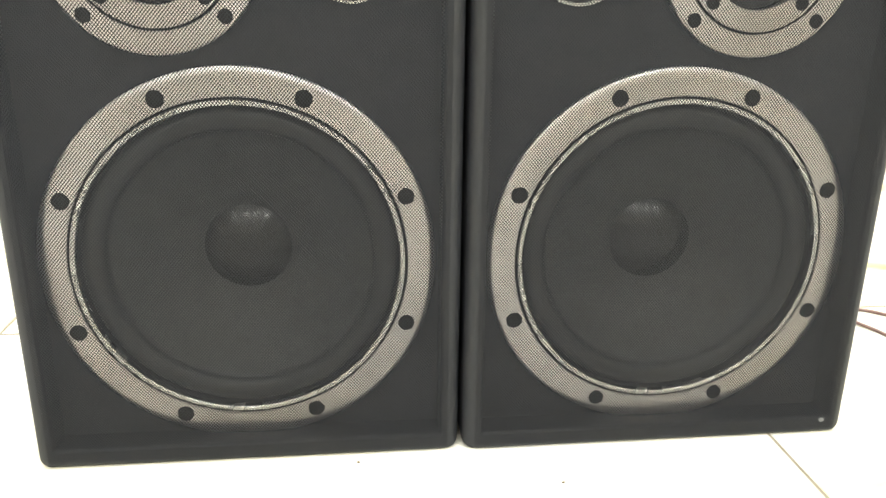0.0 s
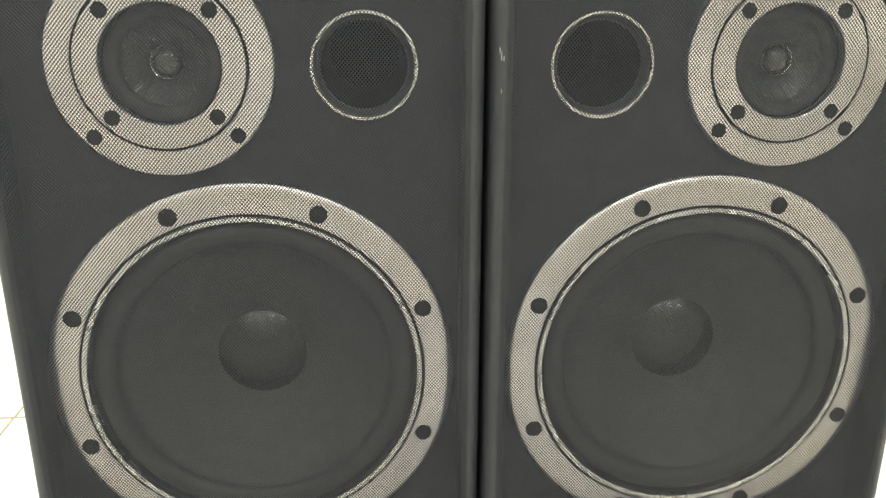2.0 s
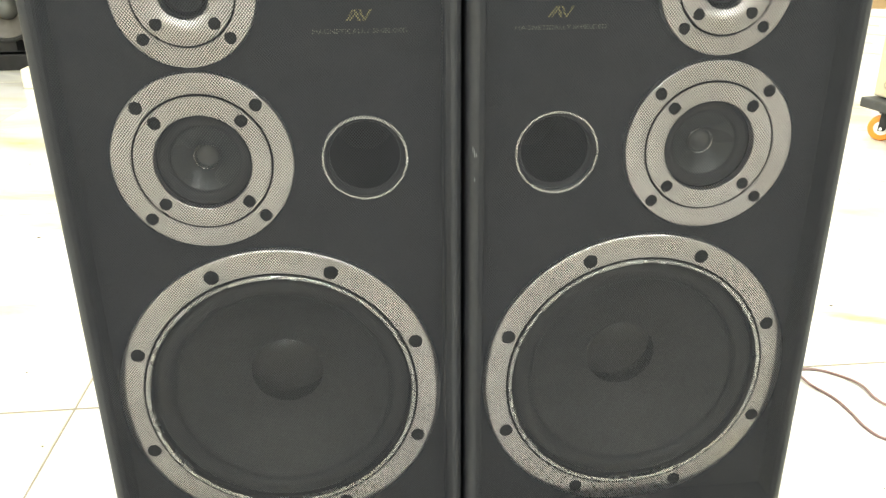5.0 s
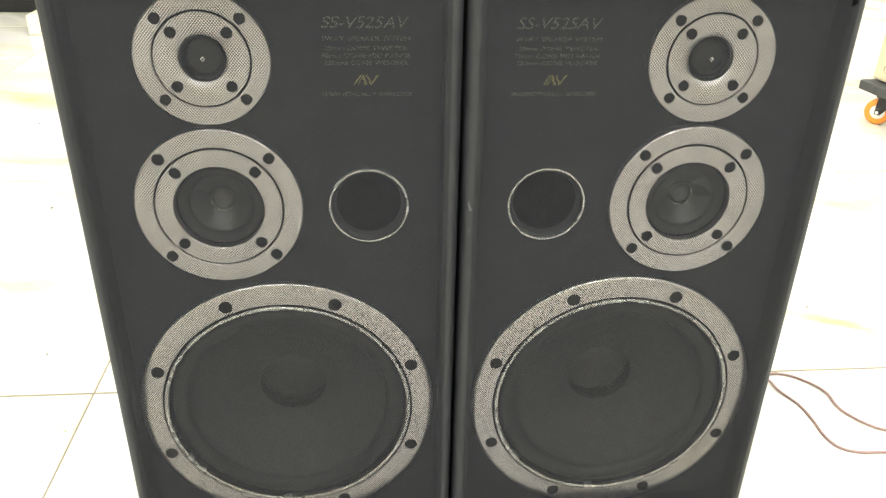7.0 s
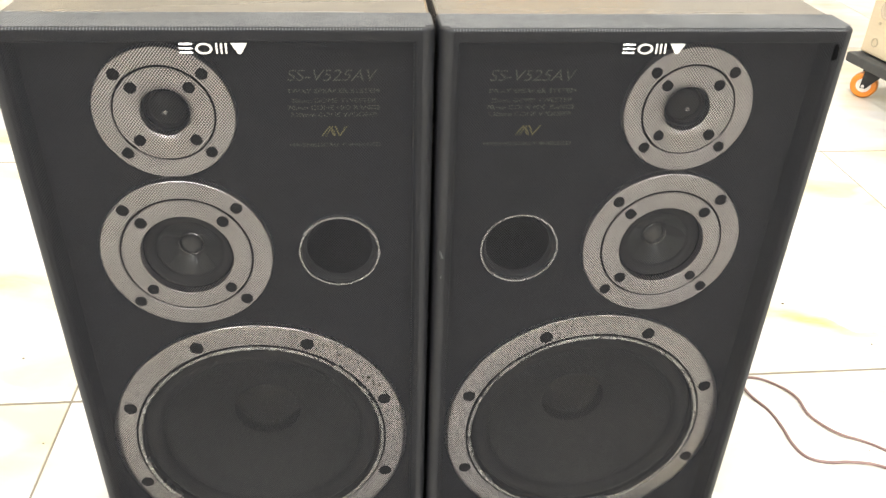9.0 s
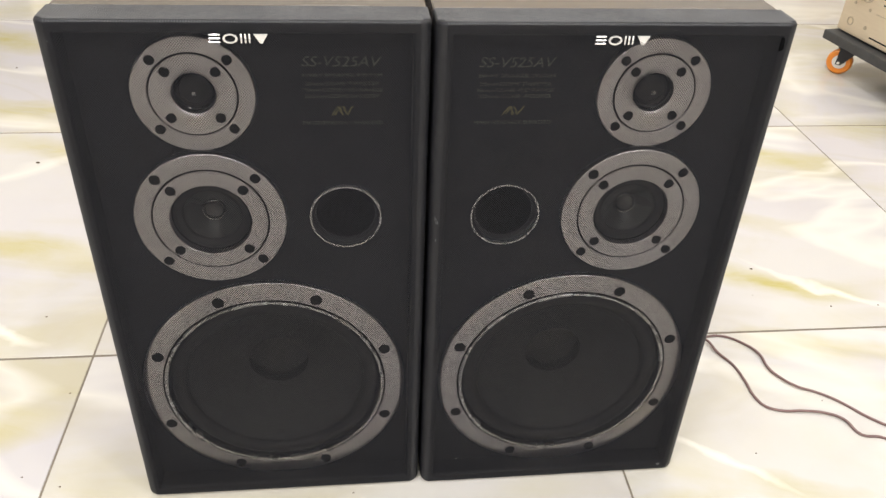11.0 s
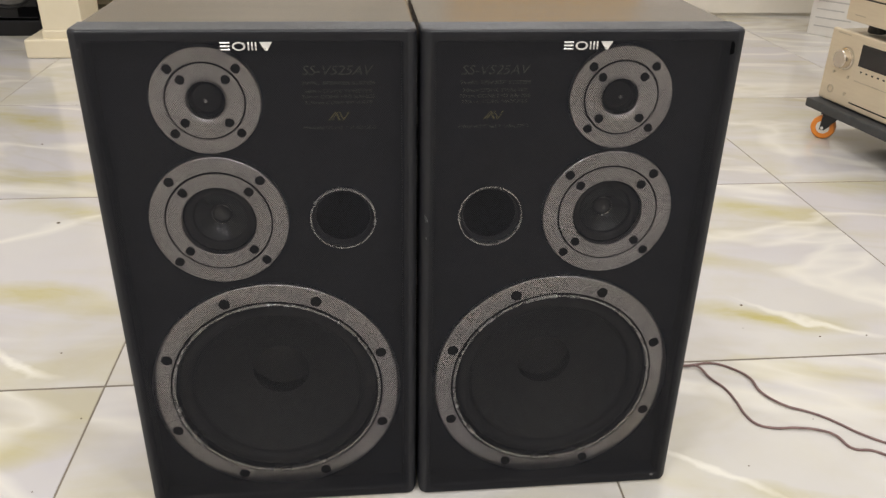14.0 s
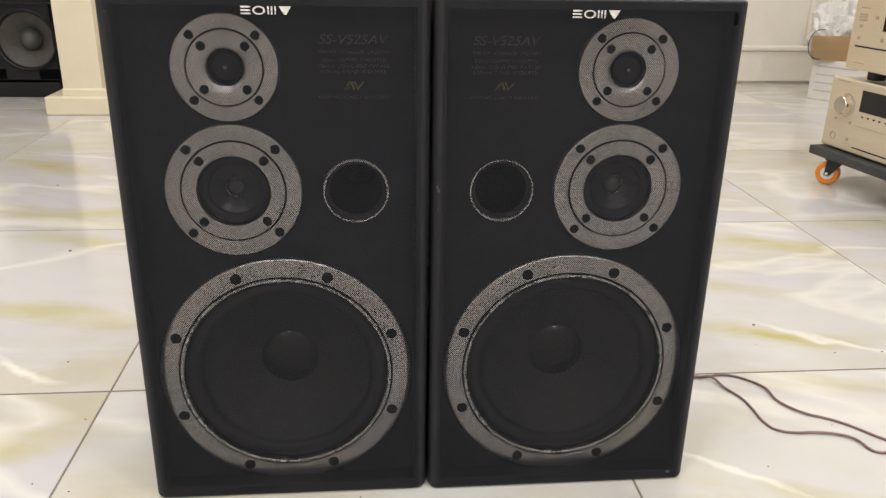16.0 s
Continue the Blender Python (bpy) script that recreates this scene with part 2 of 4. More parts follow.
M = {
    "marble": marble_material(),
    "grout": plain("tile_grout", (0.16, 0.135, 0.10), (0.25, 0.22, 0.17), 0.85, scale=60, bump=0.0005),
    "wall": plain("cream_wall_paint", (0.74, 0.70, 0.60), (0.80, 0.76, 0.66), 0.6, scale=25, bump=0.0004),
    "white_wall": plain("white_wall_paint", (0.77, 0.73, 0.65), (0.82, 0.78, 0.70), 0.45, scale=25, bump=0.0003),
    "ceiling": plain("ceiling_paint", (0.76, 0.75, 0.72), (0.82, 0.81, 0.78), 0.8, scale=20, bump=0.0004),
    "column": plain("cream_column_paint", (0.76, 0.68, 0.50), (0.82, 0.74, 0.57), 0.45, scale=18, bump=0.0003),
    "vinyl": plain("dark_grey_vinyl_veneer", (0.098, 0.085, 0.074), (0.122, 0.106, 0.093), 0.25, scale=120, rough_spread=0.05, bump=0.00006, stretch=(0.12, 1, 1)),
    "baffle": plain("matt_black_board", (0.0205, 0.0217, 0.0262), (0.0315, 0.0330, 0.0392), 0.7, scale=90, bump=0.0001, specular=0.25),
    "frame": plain("charcoal_grille_frame", (0.0120, 0.0126, 0.0154), (0.0190, 0.0200, 0.0240), 0.52, scale=160, bump=0.00008, rough_spread=0.05, specular=0.3),
    "mesh": plain("black_woven_mesh", (0.0100, 0.0105, 0.0134), (0.0158, 0.0165, 0.0210), 0.6, scale=60, specular=0.25),
    # paler copies of the black mesh, light from above put into the colour
    "fold": plain("lit_mesh_fold", (0.085, 0.088, 0.092), (0.17, 0.172, 0.175), 0.4, scale=260),
    "fold_edge": plain("lit_mesh_edge", (0.04, 0.042, 0.046), (0.10, 0.102, 0.108), 0.45, scale=260),
    "silver": plain("satin_silver_trim", (0.83, 0.795, 0.80), (0.90, 0.86, 0.865), 0.36, metal=1.0, scale=140, rough_spread=0.05, turned=0.75),
    "bright_ring": plain("bright_trim_ring", (0.90, 0.89, 0.88), (0.96, 0.95, 0.94), 0.27, metal=1.0, scale=140, rough_spread=0.05),
    "groove": plain("black_groove", (0.008, 0.008, 0.008), (0.014, 0.014, 0.014), 0.7, scale=80),
    "rubber": plain("black_rubber_surround", (0.018, 0.018, 0.019), (0.032, 0.032, 0.033), 0.55, scale=70, bump=0.0001),
    "cone": plain("black_paper_cone", (0.026, 0.027, 0.027), (0.048, 0.049, 0.049), 0.62, scale=110, bump=0.00025),
    "cap": plain("glossy_black_dust_cap", (0.016, 0.0165, 0.017), (0.023, 0.0235, 0.024), 0.21, scale=60, rough_spread=0.02, ior=1.48),
    "tweeter_dome": plain("dark_silk_dome", (0.010, 0.010, 0.0105), (0.016, 0.016, 0.017), 0.12, scale=60, rough_spread=0.03, ior=1.42),
    "mid_cone": plain("grey_plastic_cone", (0.030, 0.032, 0.032), (0.055, 0.057, 0.056), 0.3, scale=80),
    "dome": plain("smoky_metal_dome", (0.11, 0.11, 0.11), (0.16, 0.16, 0.157), 0.16, metal=0.7, scale=50, rough_spread=0.04),
    "screw": plain("black_screw", (0.006, 0.006, 0.006), (0.012, 0.012, 0.012), 0.75, scale=200, specular=0.2),
    "chrome": plain("bright_chrome", (0.80, 0.80, 0.80), (0.88, 0.88, 0.88), 0.16, metal=1.0, scale=90, rough_spread=0.05),
    "cap_ring": plain("satin_cap_ring", (0.50, 0.50, 0.50), (0.60, 0.60, 0.60), 0.24, metal=1.0, scale=90, rough_spread=0.05),
    "flare": plain("dark_grey_port_plastic", (0.020, 0.0215, 0.024), (0.030, 0.032, 0.035), 0.5, scale=60),
    # near-black without gloss: the shade inside openings put into the colour
    "hollow_shade": plain("opening_shade_black", (0.002, 0.002, 0.0025), (0.004, 0.004, 0.0045), 0.9, scale=50, specular=0.05),
    "print": plain("grey_print", (0.13, 0.13, 0.115), (0.19, 0.185, 0.16), 0.7, scale=300, specular=0.2),
    "gold": plain("gold_print", (0.19, 0.165, 0.08), (0.27, 0.235, 0.12), 0.6, scale=300, specular=0.2),
    "badge": plain("silver_badge", (0.72, 0.72, 0.71), (0.82, 0.82, 0.81), 0.3, metal=0.6, scale=200),
    "worn": plain("grey_worn_spot", (0.09, 0.09, 0.095), (0.17, 0.17, 0.18), 0.6, scale=400),
    "champagne": plain("champagne_aluminium", (0.66, 0.57, 0.43), (0.73, 0.64, 0.49), 0.4, metal=0.35, scale=200, bump=0.00004, stretch=(0.1, 1, 1)),
    "steel": plain("champagne_steel_cover", (0.46, 0.40, 0.30), (0.54, 0.47, 0.36), 0.45, metal=0.4, scale=120),
    "display": plain("black_display_glass", (0.012, 0.012, 0.013), (0.02, 0.02, 0.021), 0.12, scale=30, rough_spread=0.04),
    "knob": plain("pale_silver_knob", (0.68, 0.62, 0.54), (0.76, 0.70, 0.62), 0.22, metal=1.0, scale=120, rough_spread=0.05),
    "board": plain("black_dolly_board", (0.034, 0.036, 0.038), (0.065, 0.067, 0.070), 0.65, scale=60, bump=0.0004),
    "orange": plain("orange_polyurethane", (0.72, 0.22, 0.02), (0.82, 0.29, 0.04), 0.35, scale=50),
    "fork": plain("black_caster_fork", (0.02, 0.02, 0.022), (0.035, 0.035, 0.037), 0.4, metal=0.3, scale=80),
    "cable": plain("dark_red_brown_cable", (0.13, 0.075, 0.070), (0.24, 0.15, 0.14), 0.38, scale=90),
    "black_box": plain("black_ash_cabinet", (0.006, 0.006, 0.007), (0.013, 0.013, 0.015), 0.5, scale=90, bump=0.0002, stretch=(1, 1, 0.15), specular=0.3),
    "grey_cone": plain("grey_cone", (0.060, 0.054, 0.048), (0.105, 0.095, 0.086), 0.55, scale=60, bump=0.0002),
    "grey_cap": plain("grey_dust_cap", (0.065, 0.066, 0.064), (0.10, 0.10, 0.095), 0.5, scale=40),
    "cream_wood": plain("cream_cabinet_paint", (0.70, 0.65, 0.52), (0.78, 0.72, 0.58), 0.4, scale=24),
    "yellow": plain("amber_yellow_laminate", (0.72, 0.42, 0.07), (0.80, 0.49, 0.11), 0.35, scale=14, stretch=(1, 1, 0.12)),
    "red": plain("red_packaging", (0.50, 0.03, 0.03), (0.62, 0.05, 0.045), 0.3, scale=22),
    "dark_red": plain("dark_red_print", (0.30, 0.02, 0.02), (0.40, 0.035, 0.03), 0.3, scale=22),
    "brown": plain("brown_packaging", (0.20, 0.075, 0.04), (0.32, 0.13, 0.065), 0.35, scale=18),
    "ochre": plain("ochre_packaging", (0.55, 0.30, 0.07), (0.66, 0.38, 0.11), 0.35, scale=18),
    "lemon": plain("yellow_plastic", (0.80, 0.55, 0.02), (0.86, 0.62, 0.05), 0.18, scale=14),
    "honey": plain("golden_jar", (0.70, 0.40, 0.008), (0.84, 0.56, 0.02), 0.08, scale=16, rough_spread=0.04),
    "carton": plain("white_carton", (0.66, 0.64, 0.60), (0.74, 0.72, 0.68), 0.6, scale=35, bump=0.0003),
    "ink": plain("grey_ink", (0.42, 0.41, 0.39), (0.52, 0.51, 0.49), 0.7, scale=90),
    "cardboard": plain("brown_cardboard", (0.60, 0.42, 0.22), (0.70, 0.50, 0.28), 0.75, scale=45, bump=0.0004, stretch=(0.2, 1, 1)),
    "film": plain("clear_white_plastic_film", (0.60, 0.585, 0.56), (0.74, 0.72, 0.69), 0.35, scale=12, bump=0.003),
    "pale_bag": plain("white_pink_plastic", (0.74, 0.56, 0.50), (0.84, 0.80, 0.74), 0.35, scale=14, bump=0.001),
    "dirt": plain("brown_crumb", (0.09, 0.065, 0.04), (0.17, 0.125, 0.075), 0.9, scale=300),
    "lamp_rim": plain("white_lamp_rim", (0.78, 0.78, 0.76), (0.84, 0.84, 0.82), 0.35, scale=60),
    "bottle": glass_material("clear_bottle", rgb(0.92, 0.94, 0.92)),
}


# ---- mesh tools ----
def mesh_object(name, bm, material, smooth=False):
    me = bpy.data.meshes.new(name)
    bm.normal_update()
    if smooth:
        for e in bm.edges:
            if len(e.link_faces) == 2 and e.calc_face_angle() > 0.5:
                e.smooth = False
    bm.to_mesh(me)
    bm.free()
    me.materials.append(material)
    if smooth:
        for p in me.polygons:
            p.use_smooth = True
    return new(name, me)


def part(name, bm, material, parent, label="", smooth=False):
    ob = mesh_object(name, bm, material, smooth)
    ob.parent = parent
    return tagged(ob, label)


def thing(name, label, category, group="", at=None):
    ob = new(name)
    ob.empty_display_size = 0.05
    if at is not None:
        ob.matrix_world = at
    return tagged(ob, label, category, group)


def box(x0, x1, y0, y1, z0, z1, bevel=0.0, segments=2, bm=None):
    out = bmesh.new() if bm is None else bm
    m = Matrix.Translation(((x0 + x1) / 2, (y0 + y1) / 2, (z0 + z1) / 2)) @ Matrix.Diagonal((x1 - x0, y1 - y0, z1 - z0, 1))
    made = bmesh.ops.create_cube(out, size=1.0, matrix=m)
    if bevel:
        edges = list({e for v in made["verts"] for e in v.link_edges})
        bmesh.ops.bevel(out, geom=edges, offset=bevel, segments=segments, profile=0.5, affect="EDGES")
    return out


def lathe(profile, centre, steps=72, bm=None):
    """Turns a profile of (radius, y) round an axis along y through centre (x, z). y grows away from the viewer."""
    out = bmesh.new() if bm is None else bm
    cx, cz = centre
    rings = []
    for r, y in profile:
        if r < 1e-6:
            rings.append([out.verts.new((cx, y, cz))])
        else:
            rings.append([out.verts.new((cx + r * math.cos(2 * math.pi * i / steps), y, cz + r * math.sin(2 * math.pi * i / steps))) for i in range(steps)])
    for a, b in zip(rings, rings[1:]):
        for i in range(steps):
            j = (i + 1) % steps
            quad = [a[i % len(a)], a[j % len(a)], b[j % len(b)], b[i % len(b)]]
            quad = list(dict.fromkeys(quad))
            if len(quad) > 2:
                out.faces.new(quad)
    bmesh.ops.recalc_face_normals(out, faces=out.faces[:])
    return out


def spin(profile, centre, steps=48):
    """Turns a profile of (radius, z) round the upright axis through centre (x, y)."""
    out = bmesh.new()
    rings = []
    for r, z in profile:
        if r < 1e-6:
            rings.append([out.verts.new((centre[0], centre[1], z))])
        else:
            rings.append([out.verts.new((centre[0] + r * math.cos(2 * math.pi * i / steps), centre[1] + r * math.sin(2 * math.pi * i / steps), z)) for i in range(steps)])
    for a, b in zip(rings, rings[1:]):
        for i in range(steps):
            j = (i + 1) % steps
            quad = list(dict.fromkeys([a[i % len(a)], a[j % len(a)], b[j % len(b)], b[i % len(b)]]))
            if len(quad) > 2:
                out.faces.new(quad)
    bmesh.ops.recalc_face_normals(out, faces=out.faces[:])
    return out


def tube(points, radius, name, material):
    curve = bpy.data.curves.new(name, "CURVE")
    curve.dimensions, curve.bevel_depth, curve.bevel_resolution, curve.resolution_u = "3D", radius, 3, 8
    spline = curve.splines.new("BEZIER")
    spline.bezier_points.add(len(points) - 1)
    for bp, p in zip(spline.bezier_points, points):
        bp.co, bp.handle_left_type, bp.handle_right_type = p, "AUTO", "AUTO"
    raw = new(name, curve)
    dg = bpy.context.evaluated_depsgraph_get()
    me = bpy.data.meshes.new_from_object(raw.evaluated_get(dg))
    bpy.data.objects.remove(raw)
    me.materials.clear()
    me.materials.append(material)
    for p in me.polygons:
        p.use_smooth = True
    return new(name, me)


def plate_with_holes(x0, x1, z0, z1, y, holes, steps=72):
    """A flat sheet facing -y with round holes (x, z, radius)."""
    bm = bmesh.new()
    loops = [[(x0, z0), (x1, z0), (x1, z1), (x0, z1)]]
    for hx, hz, r in holes:
        loops.append([(hx + r * math.cos(2 * math.pi * i / steps), hz + r * math.sin(2 * math.pi * i / steps)) for i in range(steps)])
    for loop in loops:
        vs = [bm.verts.new((x, y, z)) for x, z in loop]
        for a, b in zip(vs, vs[1:] + vs[:1]):
            bm.edges.new((a, b))
    bmesh.ops.triangle_fill(bm, use_beauty=True, use_dissolve=False, edges=bm.edges[:], normal=(0, -1, 0))
    return bm


def lettering(text, x, z, y, width, height, material, parent, slant=0.0):
    """Words of the built-in font, facing -y, with their middle at x and baseline at z, fitted to a width and a capital height."""
    curve = bpy.data.curves.new("lettering", "FONT")
    curve.body, curve.extrude, curve.shear = text, 0.0, slant
    raw = new("lettering", curve)
    me = bpy.data.meshes.new_from_object(raw.evaluated_get(bpy.context.evaluated_depsgraph_get()))
    bpy.data.objects.remove(raw)
    co = np.array([v.co[:] for v in me.vertices])
    lo, hi = co.min(0), co.max(0)
    for v in me.vertices:
        px = (v.co.x - lo[0]) / (hi[0] - lo[0]) - 0.5
        pz = v.co.y / max(hi[1], 1e-6)
        v.co = (x + px * width, y, z + pz * height)
    me.materials.clear()
    me.materials.append(material)
    ob = new("lettering", me)
    ob.parent = parent
    return ob


# ---- setting ----
ROOM_X0, ROOM_X1, ROOM_Y0, ROOM_Y1 = -3.0, 3.3, -3.0, 2.62


def wall(name, x0, x1, y0, y1, material, label):
    ob = mesh_object(name, box(x0, x1, y0, y1, 0.0, CEILING), material)
    return tagged(ob, label, "wall", kind="structure")


wall("wall_north", ROOM_X0 - 0.12, ROOM_X1 + 0.12, ROOM_Y1, ROOM_Y1 + 0.12, M["white_wall"], "smooth white painted wall with a moulded skirting")
wall("wall_south", ROOM_X0 - 0.12, ROOM_X1 + 0.12, ROOM_Y0 - 0.12, ROOM_Y0, M["wall"], "plain cream painted wall of the room")
wall("wall_west", ROOM_X0 - 0.12, ROOM_X0, ROOM_Y0, ROOM_Y1, M["wall"], "plain cream painted wall of the room")
wall("wall_east", ROOM_X1, ROOM_X1 + 0.12, ROOM_Y0, ROOM_Y1, M["wall"], "plain cream painted wall of the room")
tagged(mesh_object("ceiling", box(ROOM_X0 - 0.12, ROOM_X1 + 0.12, ROOM_Y0 - 0.12, ROOM_Y1 + 0.12, CEILING, CEILING + 0.1), M["ceiling"]),
       "plain white painted ceiling with round downlights", "ceiling", kind="structure")


def baseboard():
    bm = box(0.99, ROOM_X1, ROOM_Y1 - 0.016, ROOM_Y1, 0.012, 0.136, 0.002)
    box(0.99, ROOM_X1, ROOM_Y1 - 0.027, ROOM_Y1, 0.1365, 0.160, 0.009, 4, bm)
    ob = mesh_object("baseboard", bm, M["white_wall"])
    return tagged(ob, "tall white skirting board with a rounded top moulding", "baseboard", kind="structure")


def panel_trim():
    """The upright moulding that frames the wall panel over the skirting."""
    bm = box(1.812, 1.838, ROOM_Y1 - 0.022, ROOM_Y1, 0.1605, 1.30, 0.007, 4)
    box(1.812, 1.838, ROOM_Y1 - 0.014, ROOM_Y1, 1.3005, 1.326, 0.005, 3, bm)
    ob = mesh_object("trim", bm, M["white_wall"])
    return tagged(ob, "narrow white upright moulding of a wall panel", "trim", kind="structure")


baseboard()
panel_trim()


def column():
    ob = thing("column", "square cream painted column on a stepped plinth", "column")
    ob["kind"] = "structure"
    x0, x1, y0, y1 = -0.972, -0.852, 1.95, 2.135
    part("shaft", box(x0, x1, y0, y1, 0.07, CEILING, 0.003), M["column"], ob)
    part("plinth_cap", box(x0 - 0.004, x1 + 0.012, y0 - 0.004, y1 + 0.012, 0.056, 0.082, 0.004), M["column"], ob)
    part("plinth", box(x0 - 0.056, x1 + 0.03, y0 - 0.02, y1 + 0.02, 0.0, 0.058, 0.006, 3), M["column"], ob)
    return ob


column()

for lx, ly in LAMP_SPOTS:
    lamp = thing("downlight", "round white recessed downlight in the ceiling", "ceiling lamp", "ceiling downlights", pose(lx, ly, CEILING))
    rim = LAMP_SIZE[ly] / 2 + 0.01
    part("rim", spin([(rim, 0.0), (rim + 0.022, -0.004), (rim + 0.024, -0.012), (rim + 0.017, -0.018), (rim - 0.001, -0.02), (rim - 0.003, 0.0)], (0, 0), 36), M["lamp_rim"], lamp, smooth=True)


# ---- the pair of loudspeakers ----
HALF, TALL = 0.1351, 0.4856
FRONT, BACK, SEAM = -0.0140, 0.182, 0.0205
SIDE_ROUND = 0.0091


def mesh_sheet(x0, x1, z0, z1, y, wide, tall, width):
    """Two sets of thin ridged threads that cross on the slant, cut to a rectangle; holes repeat every wide by tall."""
    bm = bmesh.new()
    lean = wide / tall
    for sign in (1, -1):
        yy = y if sign > 0 else y - 0.00012
        k = sign * lean
        # lines x - k * z = c
        ends = [x0 - k * z0, x0 - k * z1, x1 - k * z0, x1 - k * z1]
        c = min(ends) + wide / 2
        while c < max(ends):
            zs = sorted([(x0 - c) / k, (x1 - c) / k])
            a, b = max(z0, zs[0]), min(z1, zs[1])
            if b - a > 0.0004:
                pa, pb = Vector((c + k * a, yy, a)), Vector((c + k * b, yy, b))
                side = Vector((1, 0, -k)).normalized() * (width / 2)
                top = Vector((0, -width * 0.4, 0))
                vs = [bm.verts.new(q) for q in (pa - side, pa + top, pa + side, pb - side, pb + top, pb + side)]
                bm.faces.new((vs[0], vs[1], vs[4], vs[3]))
                bm.faces.new((vs[1], vs[2], vs[5], vs[4]))
            c += wide
    return bm


def mesh_fold(x0, x1):
    """Short threads that bend back over the rounded top edge of the frame."""
    bm = bmesh.new()
    r, lift = 0.0030, 0.0002
    bends = [(FRONT + r - (r + lift) * math.cos(a), TALL - r + (r + lift) * math.sin(a)) for a in [math.pi / 2 * i / 3 for i in range(1, 4)]]
    x = x0
    while x < x1:
        rows = [[bm.verts.new((x + o, y, z)) for o in (-0.00030, 0.00030)] for y, z in bends[:2] + [(bends[2][0] - 0.0006, bends[2][1])]]
        for a, b in zip(rows, rows[1:]):
            bm.faces.new((a[0], a[1], b[1], b[0]))
        x += 0.00190
    return bm


def grille_frame():
    """The moulded frame that stands proud of the baffle: rounded outer edges, an open middle."""
    bm = bmesh.new()
    ix0, ix1, iz0, iz1 = -0.1225, 0.1225, 0.0130, 0.4765
    # the upright edges are rounded wide, the top edge tightly, the foot in between
    def inset(radius, depth):
        return 0.0 if depth >= radius else radius - math.sqrt(radius * radius - (radius - depth) ** 2)

    rings = []

    def corner_ring(x0, x1, z0, z1, rad, y, n=5):
        """One loop of the frame; the lower corners are rounder than the upper ones."""
        pts = []
        top = min(rad, 0.0022)
        for cx, cz, a0 in ((x1 - top, z1 - top, 0), (x0 + top, z1 - top, 90), (x0 + rad, z0 + rad, 180), (x1 - rad, z0 + rad, 270)):
            for i in range(n):
                a = radians(a0 + 90 * i / (n - 1))
                q = top if a0 < 180 else rad
                pts.append((cx + q * math.cos(a), y, cz + q * math.sin(a)))
        return [bm.verts.new(p) for p in pts]

    rings.append(corner_ring(ix0, ix1, iz0, iz1, 0.0015, 0.0075))
    rings.append(corner_ring(ix0, ix1, iz0, iz1, 0.0015, FRONT + 0.002))
    rings.append(corner_ring(ix0 - 0.0015, ix1 + 0.0015, iz0 - 0.0015, iz1 + 0.0015, 0.002, FRONT))
    for depth in (0.0, 0.0001, 0.0004, 0.0009, 0.0016, 0.0024, 0.0034, 0.0046, 0.0062, 0.0080, 0.0105):
        side, top, foot = inset(SIDE_ROUND, depth), inset(0.0030, depth), inset(0.0046, depth)
        rings.append(corner_ring(-HALF + side, HALF - side, foot, TALL - top, 0.006 - foot * 0.5, FRONT + depth))
    rings.append(corner_ring(-HALF, HALF, 0.0, TALL, 0.006, SEAM - 0.001))
    rings.append(corner_ring(-HALF + 0.004, HALF - 0.004, 0.004, TALL - 0.004, 0.005, SEAM - 0.001))
    for a, b in zip(rings, rings[1:]):
        for i in range(len(a)):
            j = (i + 1) % len(a)
            bm.faces.new((a[i], a[j], b[j], b[i]))
    bmesh.ops.recalc_face_normals(bm, faces=bm.faces[:])
    return bm


def screws(parent, cx, cz, radius, count, first, size, y):
    """Black round screw heads, sunk in the trim ring, each with a socket."""
    shared = None
    for i in range(count):
        a = radians(first + 360 * i / count)
        if shared is None:
            bm = lathe([(size, 0.0012), (size, -0.0003), (size * 0.92, -0.0007), (size * 0.45, -0.0008), (size * 0.40, -0.0003), (0, -0.0003)], (0, 0), 20)
            ob = part("screw", bm, M["screw"], parent, "black socket screw", True)
            shared = ob.data
        else:
            ob = new("screw", shared)
            ob.parent = parent
            tagged(ob, "black socket screw")
        ob.matrix_basis = pose(cx + radius * math.sin(a), y, cz + radius * math.cos(a))


